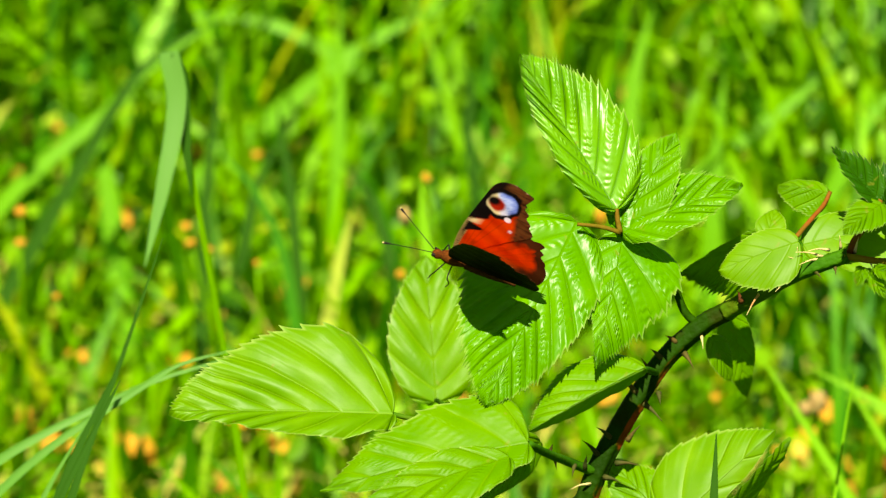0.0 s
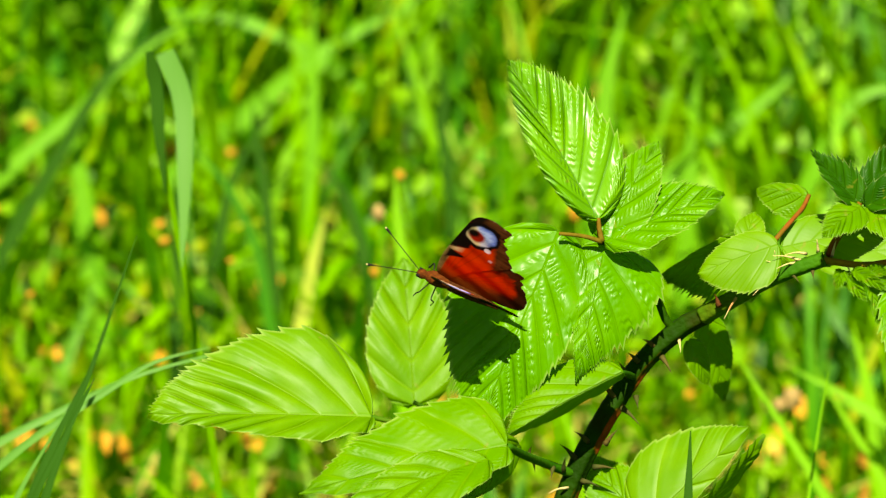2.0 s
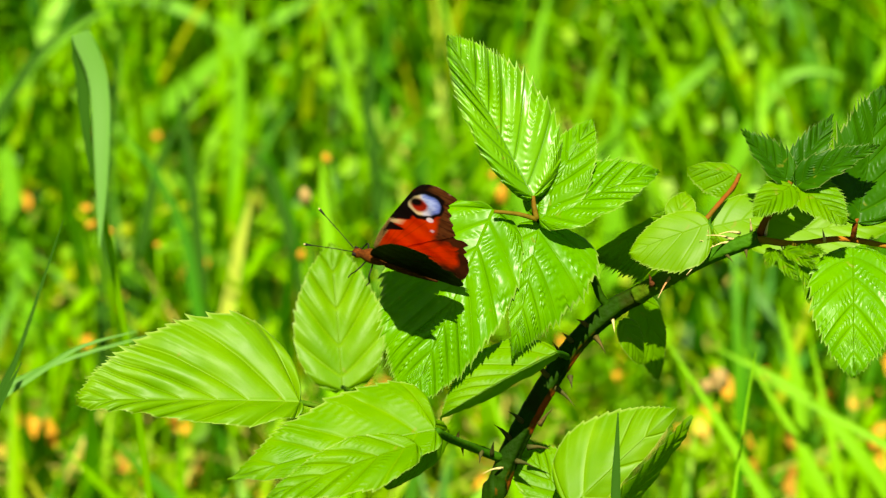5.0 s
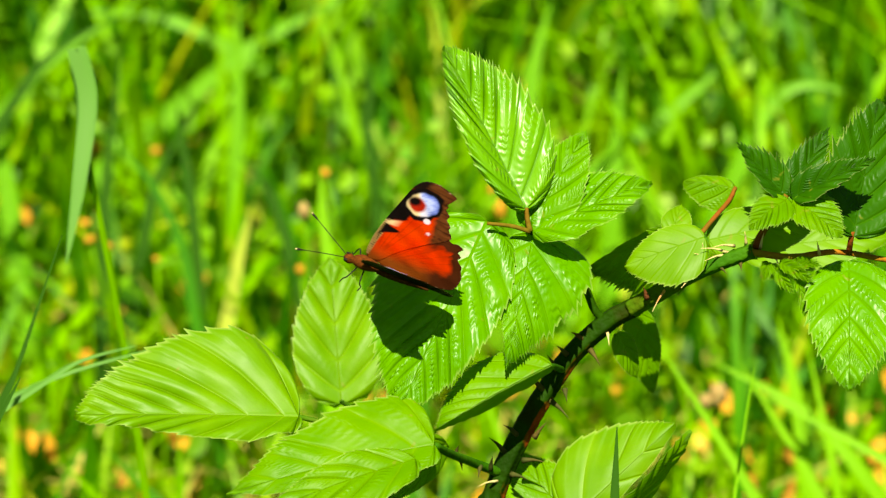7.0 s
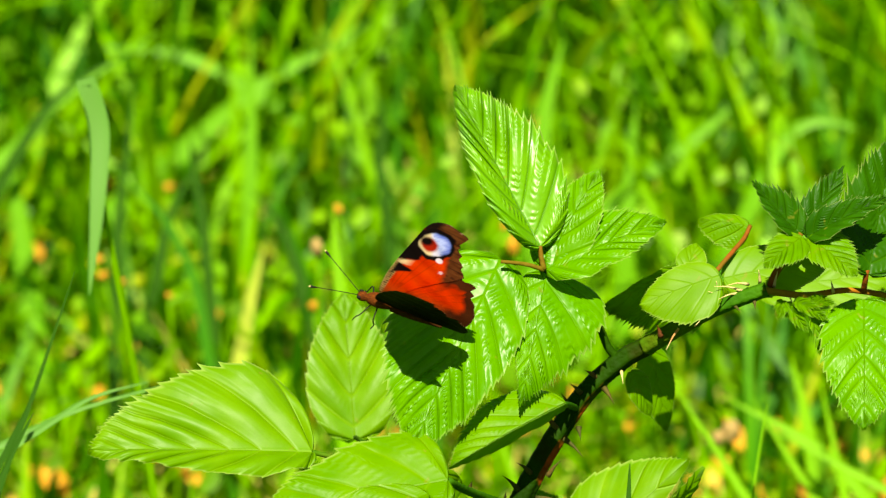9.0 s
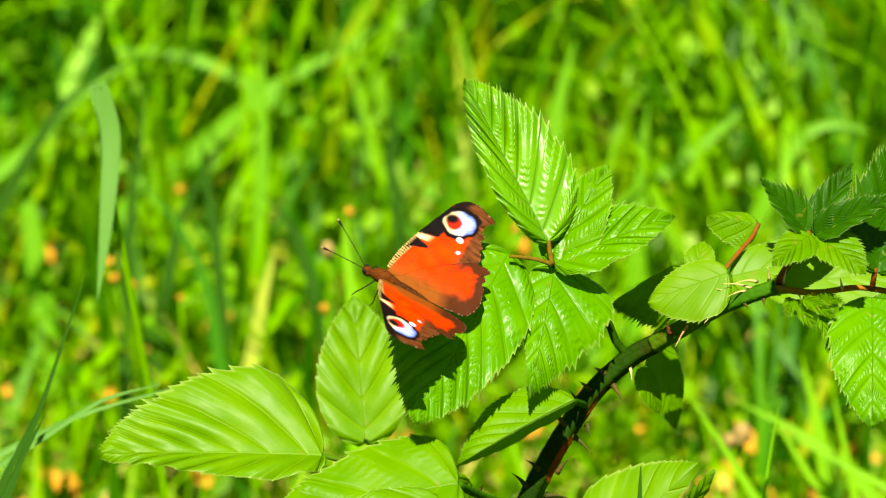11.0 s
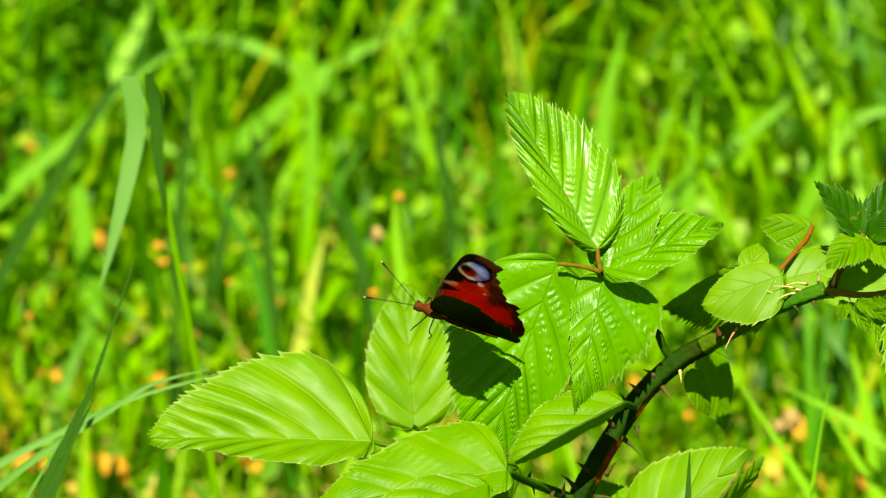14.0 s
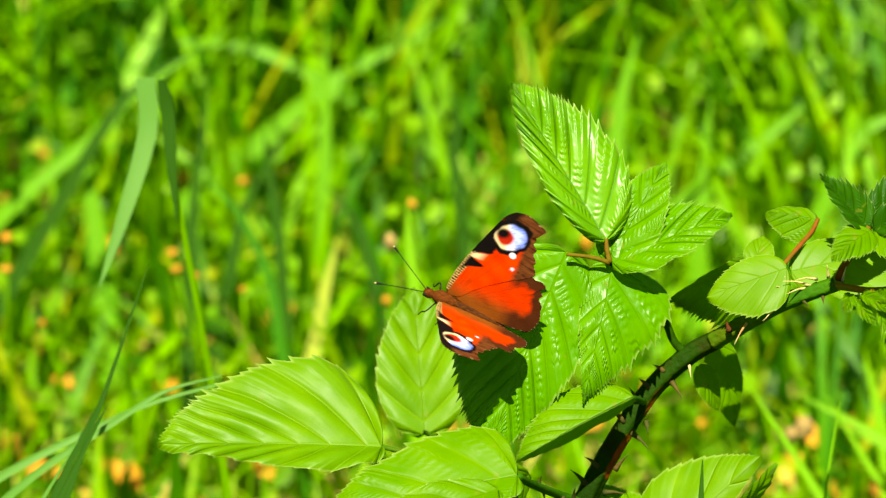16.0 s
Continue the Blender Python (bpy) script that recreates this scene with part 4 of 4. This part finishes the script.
def dry_leaf(c, r, spin, tilt):
    """One curled dry leaf lying among the grass stems."""
    rng = random.Random(int(c.x * 1e5))
    up = Vector((0.3 * math.cos(spin), -0.5 + 0.2 * tilt, 1)).normalized()
    ax = Matrix.Rotation(spin, 3, up) @ up.orthogonal().normalized()
    ay = up.cross(ax)
    verts, faces = [], []
    n, w = 12, 4
    for i in range(n + 1):
        e = i / n
        half = r * 0.5 * width_at(min(0.99, e + 0.01)) * (1 + 0.12 * rng.uniform(-1, 1))
        for j in range(-w, w + 1):
            q = j / w
            verts.append(c + ax * (e - 0.5) * 2 * r + ay * q * half + up * (r * 0.35 * (2 * e - 1) ** 2 + half * 0.7 * q * q + 0.05 * r * rng.uniform(-1, 1)))
    for i in range(n):
        for j in range(2 * w):
            k = i * (2 * w + 1) + j
            faces.append((k, k + 2 * w + 1, k + 2 * w + 2, k + 1))
    tagged(mesh_ob("dry_leaf", verts, faces, M_LITTER), "curled orange-brown dry leaf lying in the grass", "leaf", group="dry leaves on the ground")


for k, (c, r) in enumerate(((at(94.4, -83.1, 670), 0.0075), (at(89.8, -89.1, 660), 0.006), (at(66.8, -65.5, 713), 0.006), (at(73.3, -59.1, 735), 0.005), (at(164.6, -64.7, 707), 0.006), (at(160.7, -87.6, 664), 0.006),
                            (at(72.2, -57.1, 713), 0.004), (at(-110.2, -78.0, 683), 0.0085), (at(-103.1, -79.3, 685), 0.0065), (at(-67.4, -71.1, 694), 0.008), (at(-145.7, -88.6, 656), 0.008), (at(-154.1, -84.1, 673), 0.006),
                            (at(31.8, -59.7, 733), 0.006), (at(25.0, -68.8, 705), 0.0065), (at(-96.4, -86.8, 666), 0.006), (at(117.7, -68.8, 705), 0.005), (at(-136.2, -56.5, 736), 0.005), (at(-73.7, -76.9, 690), 0.005),
                            (at(-178.8, -86.6, 661), 0.008), (at(-191.6, -76.9, 690), 0.006), (at(140.6, -76.9, 690), 0.005), (at(182.4, -80.8, 676), 0.006), (at(-175.8, -54.4, 741), 0.005), (at(43.8, -56.4, 731), 0.005))):
    dry_leaf(c + Vector((0, -0.05, 0.036)), r * 1.12, k * 1.7, (k % 5) / 5)


def seed_head(top, r, stretch, material, label):
    """A dry flower head: a lumpy knob on a thin bent stem."""
    head = new("dry_flower")
    tagged(head, label, "flower", group="dry flower heads in the meadow")
    rng = random.Random(int(r * 1e6) + int(top.x * 1e4))
    verts, faces = [], []
    rings, sides = 8, 12
    for i in range(rings + 1):
        t = math.pi * i / rings
        for k in range(sides):
            a = 2 * math.pi * k / sides
            q = r * (1 + 0.3 * rng.uniform(-1, 1))
            verts.append(top + Vector((math.sin(t) * math.cos(a) * q, math.sin(t) * math.sin(a) * q, math.cos(t) * q * stretch)))
    for i in range(rings):
        for k in range(sides):
            j = (k + 1) % sides
            faces.append((i * sides + k, (i + 1) * sides + k, (i + 1) * sides + j, i * sides + j))
    mesh_ob("flower_head", verts, faces, material, head)
    foot = Vector((top.x + rng.uniform(-0.02, 0.02), top.y + 0.02, -0.01))
    v, f = tube(smooth_path([foot, (foot + top) / 2 + Vector((0.008, 0, 0)), top], 10), lambda s: 0.0009 - 0.0003 * s, 6)
    mesh_ob("flower_stem", v, f, M_GRASS, head)


for top, r, st, mat, label in (
        (at(-48.3, 13.1, 480), 0.0023, 1.3, M_SEED, "small pale dry flower head on a thin stem"), (at(93.7, -49.3, 430), 0.0028, 1.4, M_SEED, "pale withered flower head on a stem"),
        (at(89.4, -51.6, 430), 0.0020, 1.3, M_SEED, "small pale dry flower head on a thin stem"), (at(-128.8, 9.5, 560), 0.0019, 0.6, M_LITTER, "small orange flower head on a stem"),
        (at(-127.1, 3.5, 560), 0.0020, 0.6, M_LITTER, "small orange flower head on a stem"), (at(-109.5, 37.4, 700), 0.0018, 0.8, M_LITTER, "small yellow-orange flower head on a stem"),
        *((at(a * 1.3, b * 1.3, 540), r * 0.85, st, M_LITTER, "small orange flower head on a stem") for a, b, r, st in (
            (-32.4, 20.8, 0.0022, 0.8), (-91.7, 1.0, 0.0016, 0.6), (-143.7, 11.0, 0.0022, 0.9), (-143.7, 2.5, 0.0022, 0.6), (-78.6, -2.9, 0.0015, 0.8), (-125.8, -29.3, 0.0020, 0.7),
            (-133.6, -12.2, 0.0016, 0.7), (15.7, 11.0, 0.0024, 1.8), (13.3, 16.0, 0.0016, 1.2), (-39.0, -5.6, 0.0020, 0.9))),
        (at(36.1, 74.0, 760), 0.0024, 2.2, M_LITTER, "dry orange leaf tip on a stem"), (at(87.4, 96.9, 900), 0.0030, 2.6, M_SEED, "long pale seed head on a stem")):
    seed_head(top, r, st, mat, label)

for label, mat, w, pts in (
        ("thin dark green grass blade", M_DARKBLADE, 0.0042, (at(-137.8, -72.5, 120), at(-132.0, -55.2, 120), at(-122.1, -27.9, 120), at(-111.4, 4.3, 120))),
        ("broad dark grass blade standing among others", M_DARKBLADE, 0.0056, (at(-143.2, -76.1, 126), at(-136.9, -59.5, 126), at(-130.3, -45.4, 126), at(-125.6, -35.5, 126))),
        ("pale narrow grass blade with a sharp point", M_BLADE, 0.0034, (at(-145.4, -74.7, 90), at(-140.5, -64.9, 90), at(-135.7, -56.8, 90), at(-129.8, -46.7, 90))),
        ("dark green grass blade, bent over", M_BLADE, 0.0034, (at(-145.2, -58.0, 130), at(-120.3, -41.4, 130), at(-107.0, -33.1, 130), at(-90.4, -28.4, 130))),
        ("bright green grass blade lying across", M_BLADE, 0.0042, (at(-158.4, -60.2, 150), at(-131.6, -46.0, 150), at(-111.4, -36.8, 150), at(-81.2, -28.4, 150))),
        ("dark pointed grass blade", M_DARKBLADE, 0.0034, (at(-135.1, -67.1, 60), at(-128.7, -54.3, 60), at(-122.3, -41.5, 60), at(-119.7, -36.3, 60))),
        ("dark upright grass blade beside the leaf", M_DARKBLADE, 0.0056, (at(46.0, -86.7, -30), at(46.3, -67.2, -30), at(46.6, -57.7, -30), at(46.9, -48.0, -30))),
        ("thin green grass stem", M_GRASS, 0.0018, (at(85.4, -87.5, 160), at(87.0, -74.4, 160), at(90.4, -50.4, 160), at(93.1, -35.3, 160))),
        ("yellowing grass blade with a dry tip", M_YELLOW, 0.0056, (at(-80.1, -33.0, 610), at(-78.0, -20.5, 610), at(-74.5, -1.9, 610), at(-70.1, 15.6, 610))),
        ("long green grass blade leaning over", M_GRASS, 0.0050, (at(110.8, -96.5, 360), at(99.6, -76.8, 360), at(86.6, -55.6, 360), at(70.8, -31.8, 360))),
        ("long green grass blade lying aslant", M_GRASS, 0.0046, (at(173.4, -85.0, 400), at(148.4, -70.8, 400), at(124.2, -57.6, 400), at(101.5, -46.2, 400))),
        ("long green grass blade leaning over", M_GRASS, 0.0048, (at(129.2, -87.7, 420), at(121.5, -72.4, 420), at(112.0, -57.1, 420), at(100.5, -38.0, 420))),
        ("pale upright grass blade in the meadow", M_GRASS, 0.0060, (at(125.8, -76.3, 480), at(122.8, -52.8, 480), at(119.9, -39.0, 480), at(116.2, -23.4, 480))),
        ("narrow upright grass blade in the meadow", M_GRASS, 0.0036, (at(133.2, -75.0, 440), at(129.9, -58.8, 440), at(127.6, -48.0, 440), at(123.8, -30.7, 440))),
        ("dark grass blade lying aslant", M_GRASS, 0.0058, (at(143.2, -75.7, 460), at(127.6, -58.2, 460), at(112.0, -48.4, 460), at(92.6, -38.7, 460))),
        ("broad green grass blade leaning over", M_MID, 0.0105, (at(-160.1, -25.6, 700), at(-163.3, 4.5, 700), at(-167.0, 30.3, 700), at(-170.8, 47.5, 700))),
        ("pale grass blade bent across", M_MID, 0.0090, (at(-95.6, 85.9, 820), at(-113.6, 92.7, 820), at(-136.2, 94.5, 820), at(-156.5, 94.0, 820))),
        ("bright green grass blade leaning across", M_MID, 0.0095, (at(-81.4, 76.3, 800), at(-68.0, 84.8, 800), at(-50.1, 94.2, 800), at(-32.2, 105.4, 800))),
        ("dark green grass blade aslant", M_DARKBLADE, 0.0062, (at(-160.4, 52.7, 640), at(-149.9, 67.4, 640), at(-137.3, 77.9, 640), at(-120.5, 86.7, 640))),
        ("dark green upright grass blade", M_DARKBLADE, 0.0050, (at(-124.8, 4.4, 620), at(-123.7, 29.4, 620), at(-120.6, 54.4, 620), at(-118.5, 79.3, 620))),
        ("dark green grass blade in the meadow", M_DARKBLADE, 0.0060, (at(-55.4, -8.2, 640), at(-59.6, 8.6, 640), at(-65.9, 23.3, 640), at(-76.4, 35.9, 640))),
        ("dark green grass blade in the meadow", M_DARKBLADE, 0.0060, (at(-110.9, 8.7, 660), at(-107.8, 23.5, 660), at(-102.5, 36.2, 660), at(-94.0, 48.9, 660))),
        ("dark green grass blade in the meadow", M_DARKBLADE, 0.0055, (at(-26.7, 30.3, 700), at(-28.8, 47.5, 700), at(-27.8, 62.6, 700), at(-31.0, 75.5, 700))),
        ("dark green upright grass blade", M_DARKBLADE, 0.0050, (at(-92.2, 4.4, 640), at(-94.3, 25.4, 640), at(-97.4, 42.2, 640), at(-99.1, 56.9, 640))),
        ("upright green grass blade", M_MID, 0.0070, (at(-79.4, 4.5, 700), at(-78.3, 34.6, 700), at(-77.9, 62.6, 700), at(-78.3, 99.2, 700))),
        ("green grass blade leaning across", M_MID, 0.0088, (at(55.5, 26.2, 720), at(75.0, 43.6, 720), at(94.6, 58.8, 720), at(111.9, 74.0, 720))),
        ("pale grass blade bent over", M_MID, 0.0080, (at(115.3, 36.8, 700), at(126.1, 56.2, 700), at(139.0, 62.6, 700), at(154.0, 59.4, 700))),
        ("pale upright grass blade", M_MID, 0.0085, (at(64.2, 17.3, 680), at(65.3, 34.4, 680), at(66.4, 51.4, 680), at(68.5, 70.6, 680))),
        ("broad green grass blade", M_MID, 0.007, (at(-192.9, 30.1, 680), at(-167.3, 51.4, 680), at(-148.1, 70.6, 680), at(-111.8, 96.3, 680))),
        ("upright pale grass blade", M_GRASS, 0.007, (at(-37.6, -38.5, 450), at(-38.5, -11.4, 450), at(-41.1, 11.8, 450), at(-42.2, 27.3, 450))),
        ("long green grass blade", M_TUFT, 0.004, (at(-90.7, -24.6, 600), at(-95.8, 2.3, 600), at(-107.2, 25.0, 600), at(-122.7, 40.5, 600))),
        ("broad pale green grass blade", M_MID, 0.009, (at(30.3, 4.5, 700), at(31.4, 38.9, 700), at(34.6, 69.1, 700), at(41.1, 94.9, 700)))):
    line = [Vector(q) for q in pts]
    foot, start = to_ground(line[0], line[1]), line[0]
    steps = max(1, round((foot - start).length / (line[1] - start).length))
    line = [foot.lerp(start, k / steps) for k in range(steps)] + line
    tagged(strip("grass_blade", line, w, mat, None, n=70, taper=9 if mat is M_YELLOW else 4.5), label, "grass")


# ---------------------------------------------------------------- what moves
def sway(rows):
    """Rows of seconds, millimetres right and up, as poses."""
    return [(t, Matrix.Translation((RIGHT * a + UP * b) * 0.001)) for t, a, b in rows]


def motions():
    upper = sway((
        (0, -2.85, 1.425), (0.5, -1.425, 1.193), (1, 0.465, -0.48), (1.5, 0.48, -1.89), (2, -0.697, -1.89),
        (2.5, -0.713, 1.193), (3, 1.89, 0.48), (3.5, 1.89, -1.425), (3.7, 2.138, -0.867), (5.8, 1.255, -0.573),
        (6, 1.774, 0.116), (6.5, 2.835, -1.177), (7, 0, -0), (7.5, -0, 0.364), (8, 0.232, -0.116),
        (8.5, -1.301, 0.48), (9, 0.24, -0.48), (9.2, 2.06, -1.022), (11.3, -0.651, 1.921), (11.5, -0.232, 1.193),
        (12, -2.138, -1.658), (12.5, -3.098, 0.232), (13, -0.232, -3.795), (13.5, -2.602, -0.945), (14, -0.713, -4.26),
        (14.5, 0.465, -1.177), (15, -0.248, -1.658), (15.5, -1.658, -0.713), (16, -1.905, 0.232),
    ))
    low = sway((
        (0, -1.363, 1.998), (0.5, -0.651, 1.75), (1, 0.062, 0.558), (1.5, 0.31, -2.029), (2, -0.17, 0.573),
        (2.5, -0.17, 1.038), (3, 0.542, -0.387), (3.5, 0.775, -2.045), (3.7, 0, -0), (5.8, 0, -0),
        (6, -0.101, -0.596), (6.5, 0.945, -0.465), (7, 0, -0), (7.5, -0, 0.116), (8, -0.232, -0.116),
        (8.5, -0.108, 0.248), (9, 0.24, 0.232), (9.2, 0, -0), (11.3, 0, -0), (11.5, -0.232, 0.48),
        (12, -0.465, 0.945), (12.5, -0.48, 1.177), (13, -0.232, 0), (13.5, -0.465, -0.232), (14, 0.015, -0.232),
        (14.5, 0, -0.232), (15, -0.465, -0.232), (15.5, -0.697, -0), (16, -0.697, 0.232),
    ))
    right = sway((
        (0, -1.781, 0.79), (0.5, -0.837, 0.775), (1, -0.124, -0.17), (1.5, 0.124, -0.867), (2, -0.341, -0.883),
        (2.5, -0.108, -0.17), (3, 0.356, 1.007), (3.5, 0.837, -0.651), (3.7, 1.069, -0.434), (5.8, 0.627, -0.287),
        (6, 0.612, 0.116), (6.5, 2.138, -1.177), (7, 0, -0), (7.5, -0, 0.364), (8, 0.248, -0.116),
        (8.5, -0.341, 0.015), (9, 0.488, -0.465), (9.2, 1.03, -0.511), (11.3, -0.325, 0.96), (11.5, -0.217, 0.48),
        (12, -0.465, -1.89), (12.5, -1.177, -1.177), (13, 0.248, -2.37), (13.5, -0.697, -2.122), (14, 0.96, -3.547),
        (14.5, 0.945, -1.89), (15, -0.232, -1.177), (15.5, -0.697, -1.177), (16, -1.177, 0.48),
    ))
    stem_sway = sway((
        (0, -1.642, 0.96), (0.5, -0.697, 0.945), (1, 0.248, -0.232), (1.5, 0.263, -0.929), (2, -0.697, -0.945),
        (2.5, 0.015, 0.728), (3, 0.96, 0.713), (3.5, 0.728, -0.945), (3.7, 1.283, -0.52), (5.8, 0.753, -0.344),
        (6, 0.612, 0.116), (6.5, 1.658, -1.177), (7, 0, -0), (7.5, 0.248, 0.364), (8, 0.248, -0.116),
        (8.5, -0.341, 0.248), (9, 0.256, -0.465), (9.2, 1.236, -0.613), (11.3, -0.39, 1.153), (11.5, 0.248, 0.728),
        (12, -1.41, -1.41), (12.5, -1.89, -0.465), (13, -0.217, -2.602), (13.5, -1.874, -1.642), (14, -0.217, -3.315),
        (14.5, 0.248, -1.89), (15, -0.232, -1.658), (15.5, -1.177, -1.177), (16, -1.177, 0),
    ))
    walk(A, upper)
    walk(B, low)
    for ob in (R, S, U):
        walk(ob, right)
    for ob in (cane, young, shoot, C, D):
        walk(ob, stem_sway)
    # the leaf under the butterfly: seconds, twist on its midrib, nod about its base; its neighbour nods with it
    nods = (
        (0, -6.19, -3.19), (0.5, -6.61, -5.74), (1, -7.2, -1.04), (1.5, -6.97, 6.49), (2, -2.74, 10.64), (2.5, -11.41, -16.84),
        (3, -0.2, 12.04), (3.5, -8.21, -2.37), (3.7, -3.79, -0.81), (5.8, 0.88, 6.31), (6, 0.84, -2.22), (6.5, -0.57, 8.03),
        (7, -0.7, 0.88), (7.5, -3.83, -0.51), (8, -4.41, -1.09), (8.5, -3.11, -2.67), (9, -1.31, 0.03), (9.2, -1.25, -5.39),
        (11.3, -8.14, -10.69), (11.5, -7.98, -7.37), (12, -6.52, 0.03), (12.5, -2.17, -16.13), (13, -10.68, 11), (13.5, -11.89, -19.58),
        (14, -10.68, 18.25), (14.5, -15.15, -12.72), (15, -10.56, -2.35), (15.5, -11.28, -8.71), (16, -6.59, 12.75),
    )
    still, beside = rest.matrix_basis.copy(), second.matrix_basis.copy()
    walk(rest, [(t, still @ pose(0, 0, 0, twist, nod, 0)) for t, twist, nod in nods])
    walk(second, [(t, beside @ pose(0, 0, 0, 0.2 * twist, 0.4 * nod, 0)) for t, twist, nod in nods])
    # the upright leaflet swings sideways on its stalklet
    top = upright.matrix_basis.copy()
    walk(upright, [(t, Matrix.Translation(top.translation) @ Matrix.Rotation(radians(-turn), 4, BACK) @ Matrix.Translation(-top.translation) @ top) for t, turn in (
        (0, 5.3), (0.5, 4.7), (1, 4.4), (1.5, 4.1), (2, 2.9), (2.5, 3), (3, 3.6), (3.5, -0), (3.7, 1.3),
        (5.8, -0), (6, -2.7), (6.5, -0.7), (7, -0), (7.5, 0.1), (8, 0.2), (8.5, 0.3), (9, 1), (9.2, 1.4),
        (12.5, -0), (13, 1), (14.5, 4), (16, 4.6),
    )])
    # the butterfly: head right, up; nod, roll, turn; how far the far and the near wing stand up from flat; head away
    beat = (
        (0, -30.37, 0.83, -0.08, -7.91, 1.72, 75.77, 76.2, -8.9), (0.5, -28.75, 1.54, 0.04, -7.96, 1.26, 75.13, 76.2, -9.8), (1, -25.5, -0.59, 1.36, -9.67, 0.61, 74.67, 75, -8.3),
        (1.5, -25.9, -3.87, 0.16, -12.88, 0.25, 73.65, 75.8, -4.9), (2, -27.5, -5.3, 0.82, -16.81, -1.31, 74.83, 76.7, -2.9), (2.5, -27.07, 7.22, 11, -10.62, -1.83, 62.63, 69.7, -18.3),
        (3, -23.3, -2.23, 2.85, -13.25, 2.11, 58.68, 65, -3.3), (3.5, -24.12, 0.11, 6.39, -10.45, -1.35, 65.6, 70.2, -10.5), (3.7, -23.59, -1.32, 3.38, -8.56, 1.79, 72.58, 74.7, -9),
        (5.8, -25.85, -4.55, 0.77, -7.2, 5.87, 78.73, 78, -5.6), (6, -23.78, -1.02, 2.96, -1.92, 3.24, 73.91, 79.7, -9.1), (6.5, -22.94, -3.91, 2.12, -10.08, 3, 67.28, 71.7, -4.9),
        (7, -27.04, -1.81, 3.67, -10.05, 3.41, 67.25, 71.2, -8.6), (7.5, -27.28, -0.93, 2.7, -5.94, 3.87, 80.16, 75, -9.1), (8, -26.54, -1.25, 2.69, -5.94, 5.28, 86.91, 80, -9.5),
        (8.5, -28.83, -0.53, 1.73, -5.89, 3.32, 83.19, 83.5, -9.4), (9, -26.94, -2.21, 3.67, -8.76, 4.06, 71.48, 75.98, -9.1), (9.2, -24.92, -1.17, 4.84, -8.11, 2.4, 71.7, 76.2, -11.5),
        (11.3, -28.48, 5.57, 11.98, 9.71, 3.36, 9.75, 21.3, -19.5), (11.5, -27.82, 3.56, 9.83, 9.9, 3.2, 7.69, 18.6, -18.4), (12, -29.92, -2.05, 8.44, 5.58, 4.59, 4.91, 18, -16.2),
        (12.5, -30.47, 6.15, 6.52, -13.93, -5.47, 56.11, 58.5, -13.8), (13, -26.81, -5.43, 3.06, -11.43, -0.02, 82.76, 82.5, -4.4), (13.5, -29.84, 6.78, 6.5, -4.37, -6.02, 85.92, 83.5, -16.8),
        (14, -28.03, -8.49, -1.11, -10.05, 1.86, 86.83, 79, -0.5), (14.5, -26.81, 4.74, 9.77, -2.2, -2.23, 82.53, 79, -16), (15, -27.13, 0.17, 6.35, -9.68, -3.68, 67.65, 70, -10.5),
        (15.5, -28.86, 4.19, 11.14, -11.03, -9.56, 52.92, 60.17, -14.3), (16, -28.92, -2.76, 5.91, -15.47, -0.36, 50.75, 55.05, -4.5),
    )
    walk(butterfly, [(t, Matrix.Translation(at(a, b, deep)) @ (STAND @ pose(0, 0, 0, nod, roll, turn).to_3x3()).to_4x4()) for t, a, b, nod, roll, turn, up, near, deep in beat])
    for k, ob in enumerate(wings):
        s = 1 if k < 2 else -1
        walk(ob, [(t, pose(s * 0.0007, 0, 0.0012, 0, -s * (up if k < 2 else near), 0)) for t, a, b, nod, roll, turn, up, near, deep in beat])
    # the hanging leaf swings about the top of its stalk
    walk(hang, [(t, Matrix.Translation(HINGE + (RIGHT * a + UP * b) * 0.001) @ Matrix.Rotation(radians(turn), 4, BACK)) for t, a, b, turn in (
        (0, -1.997, 0.379, 3.325), (0.5, -1.05, -0.155, -9.139), (1, 1.394, -0.947, -18.847), (1.5, 3.184, -0.74, -24.189), (2, 4.888, -0.413, -7.387),
        (2.5, -4.544, -0.465, -10.99), (3, 0.052, 0, -17.296), (3.5, 0.757, 1.79, -16.228), (6, 2.263, -0.009, -2.252), (7, 0.861, 0.516, -0),
        (8, 0.534, 1.351, 0.107), (9, -0.508, 2.117, -3.865), (11.5, -0.207, 0.929, -2.941), (12.5, 0.602, -0.258, -9.576), (13.5, -1.876, -1.566, -8.071),
        (14.5, -7.969, -0.43, 16.947), (15.5, -8.348, -0.258, 1.177), (16, -4.837, 0.534, 9.419),
    )])


motions()
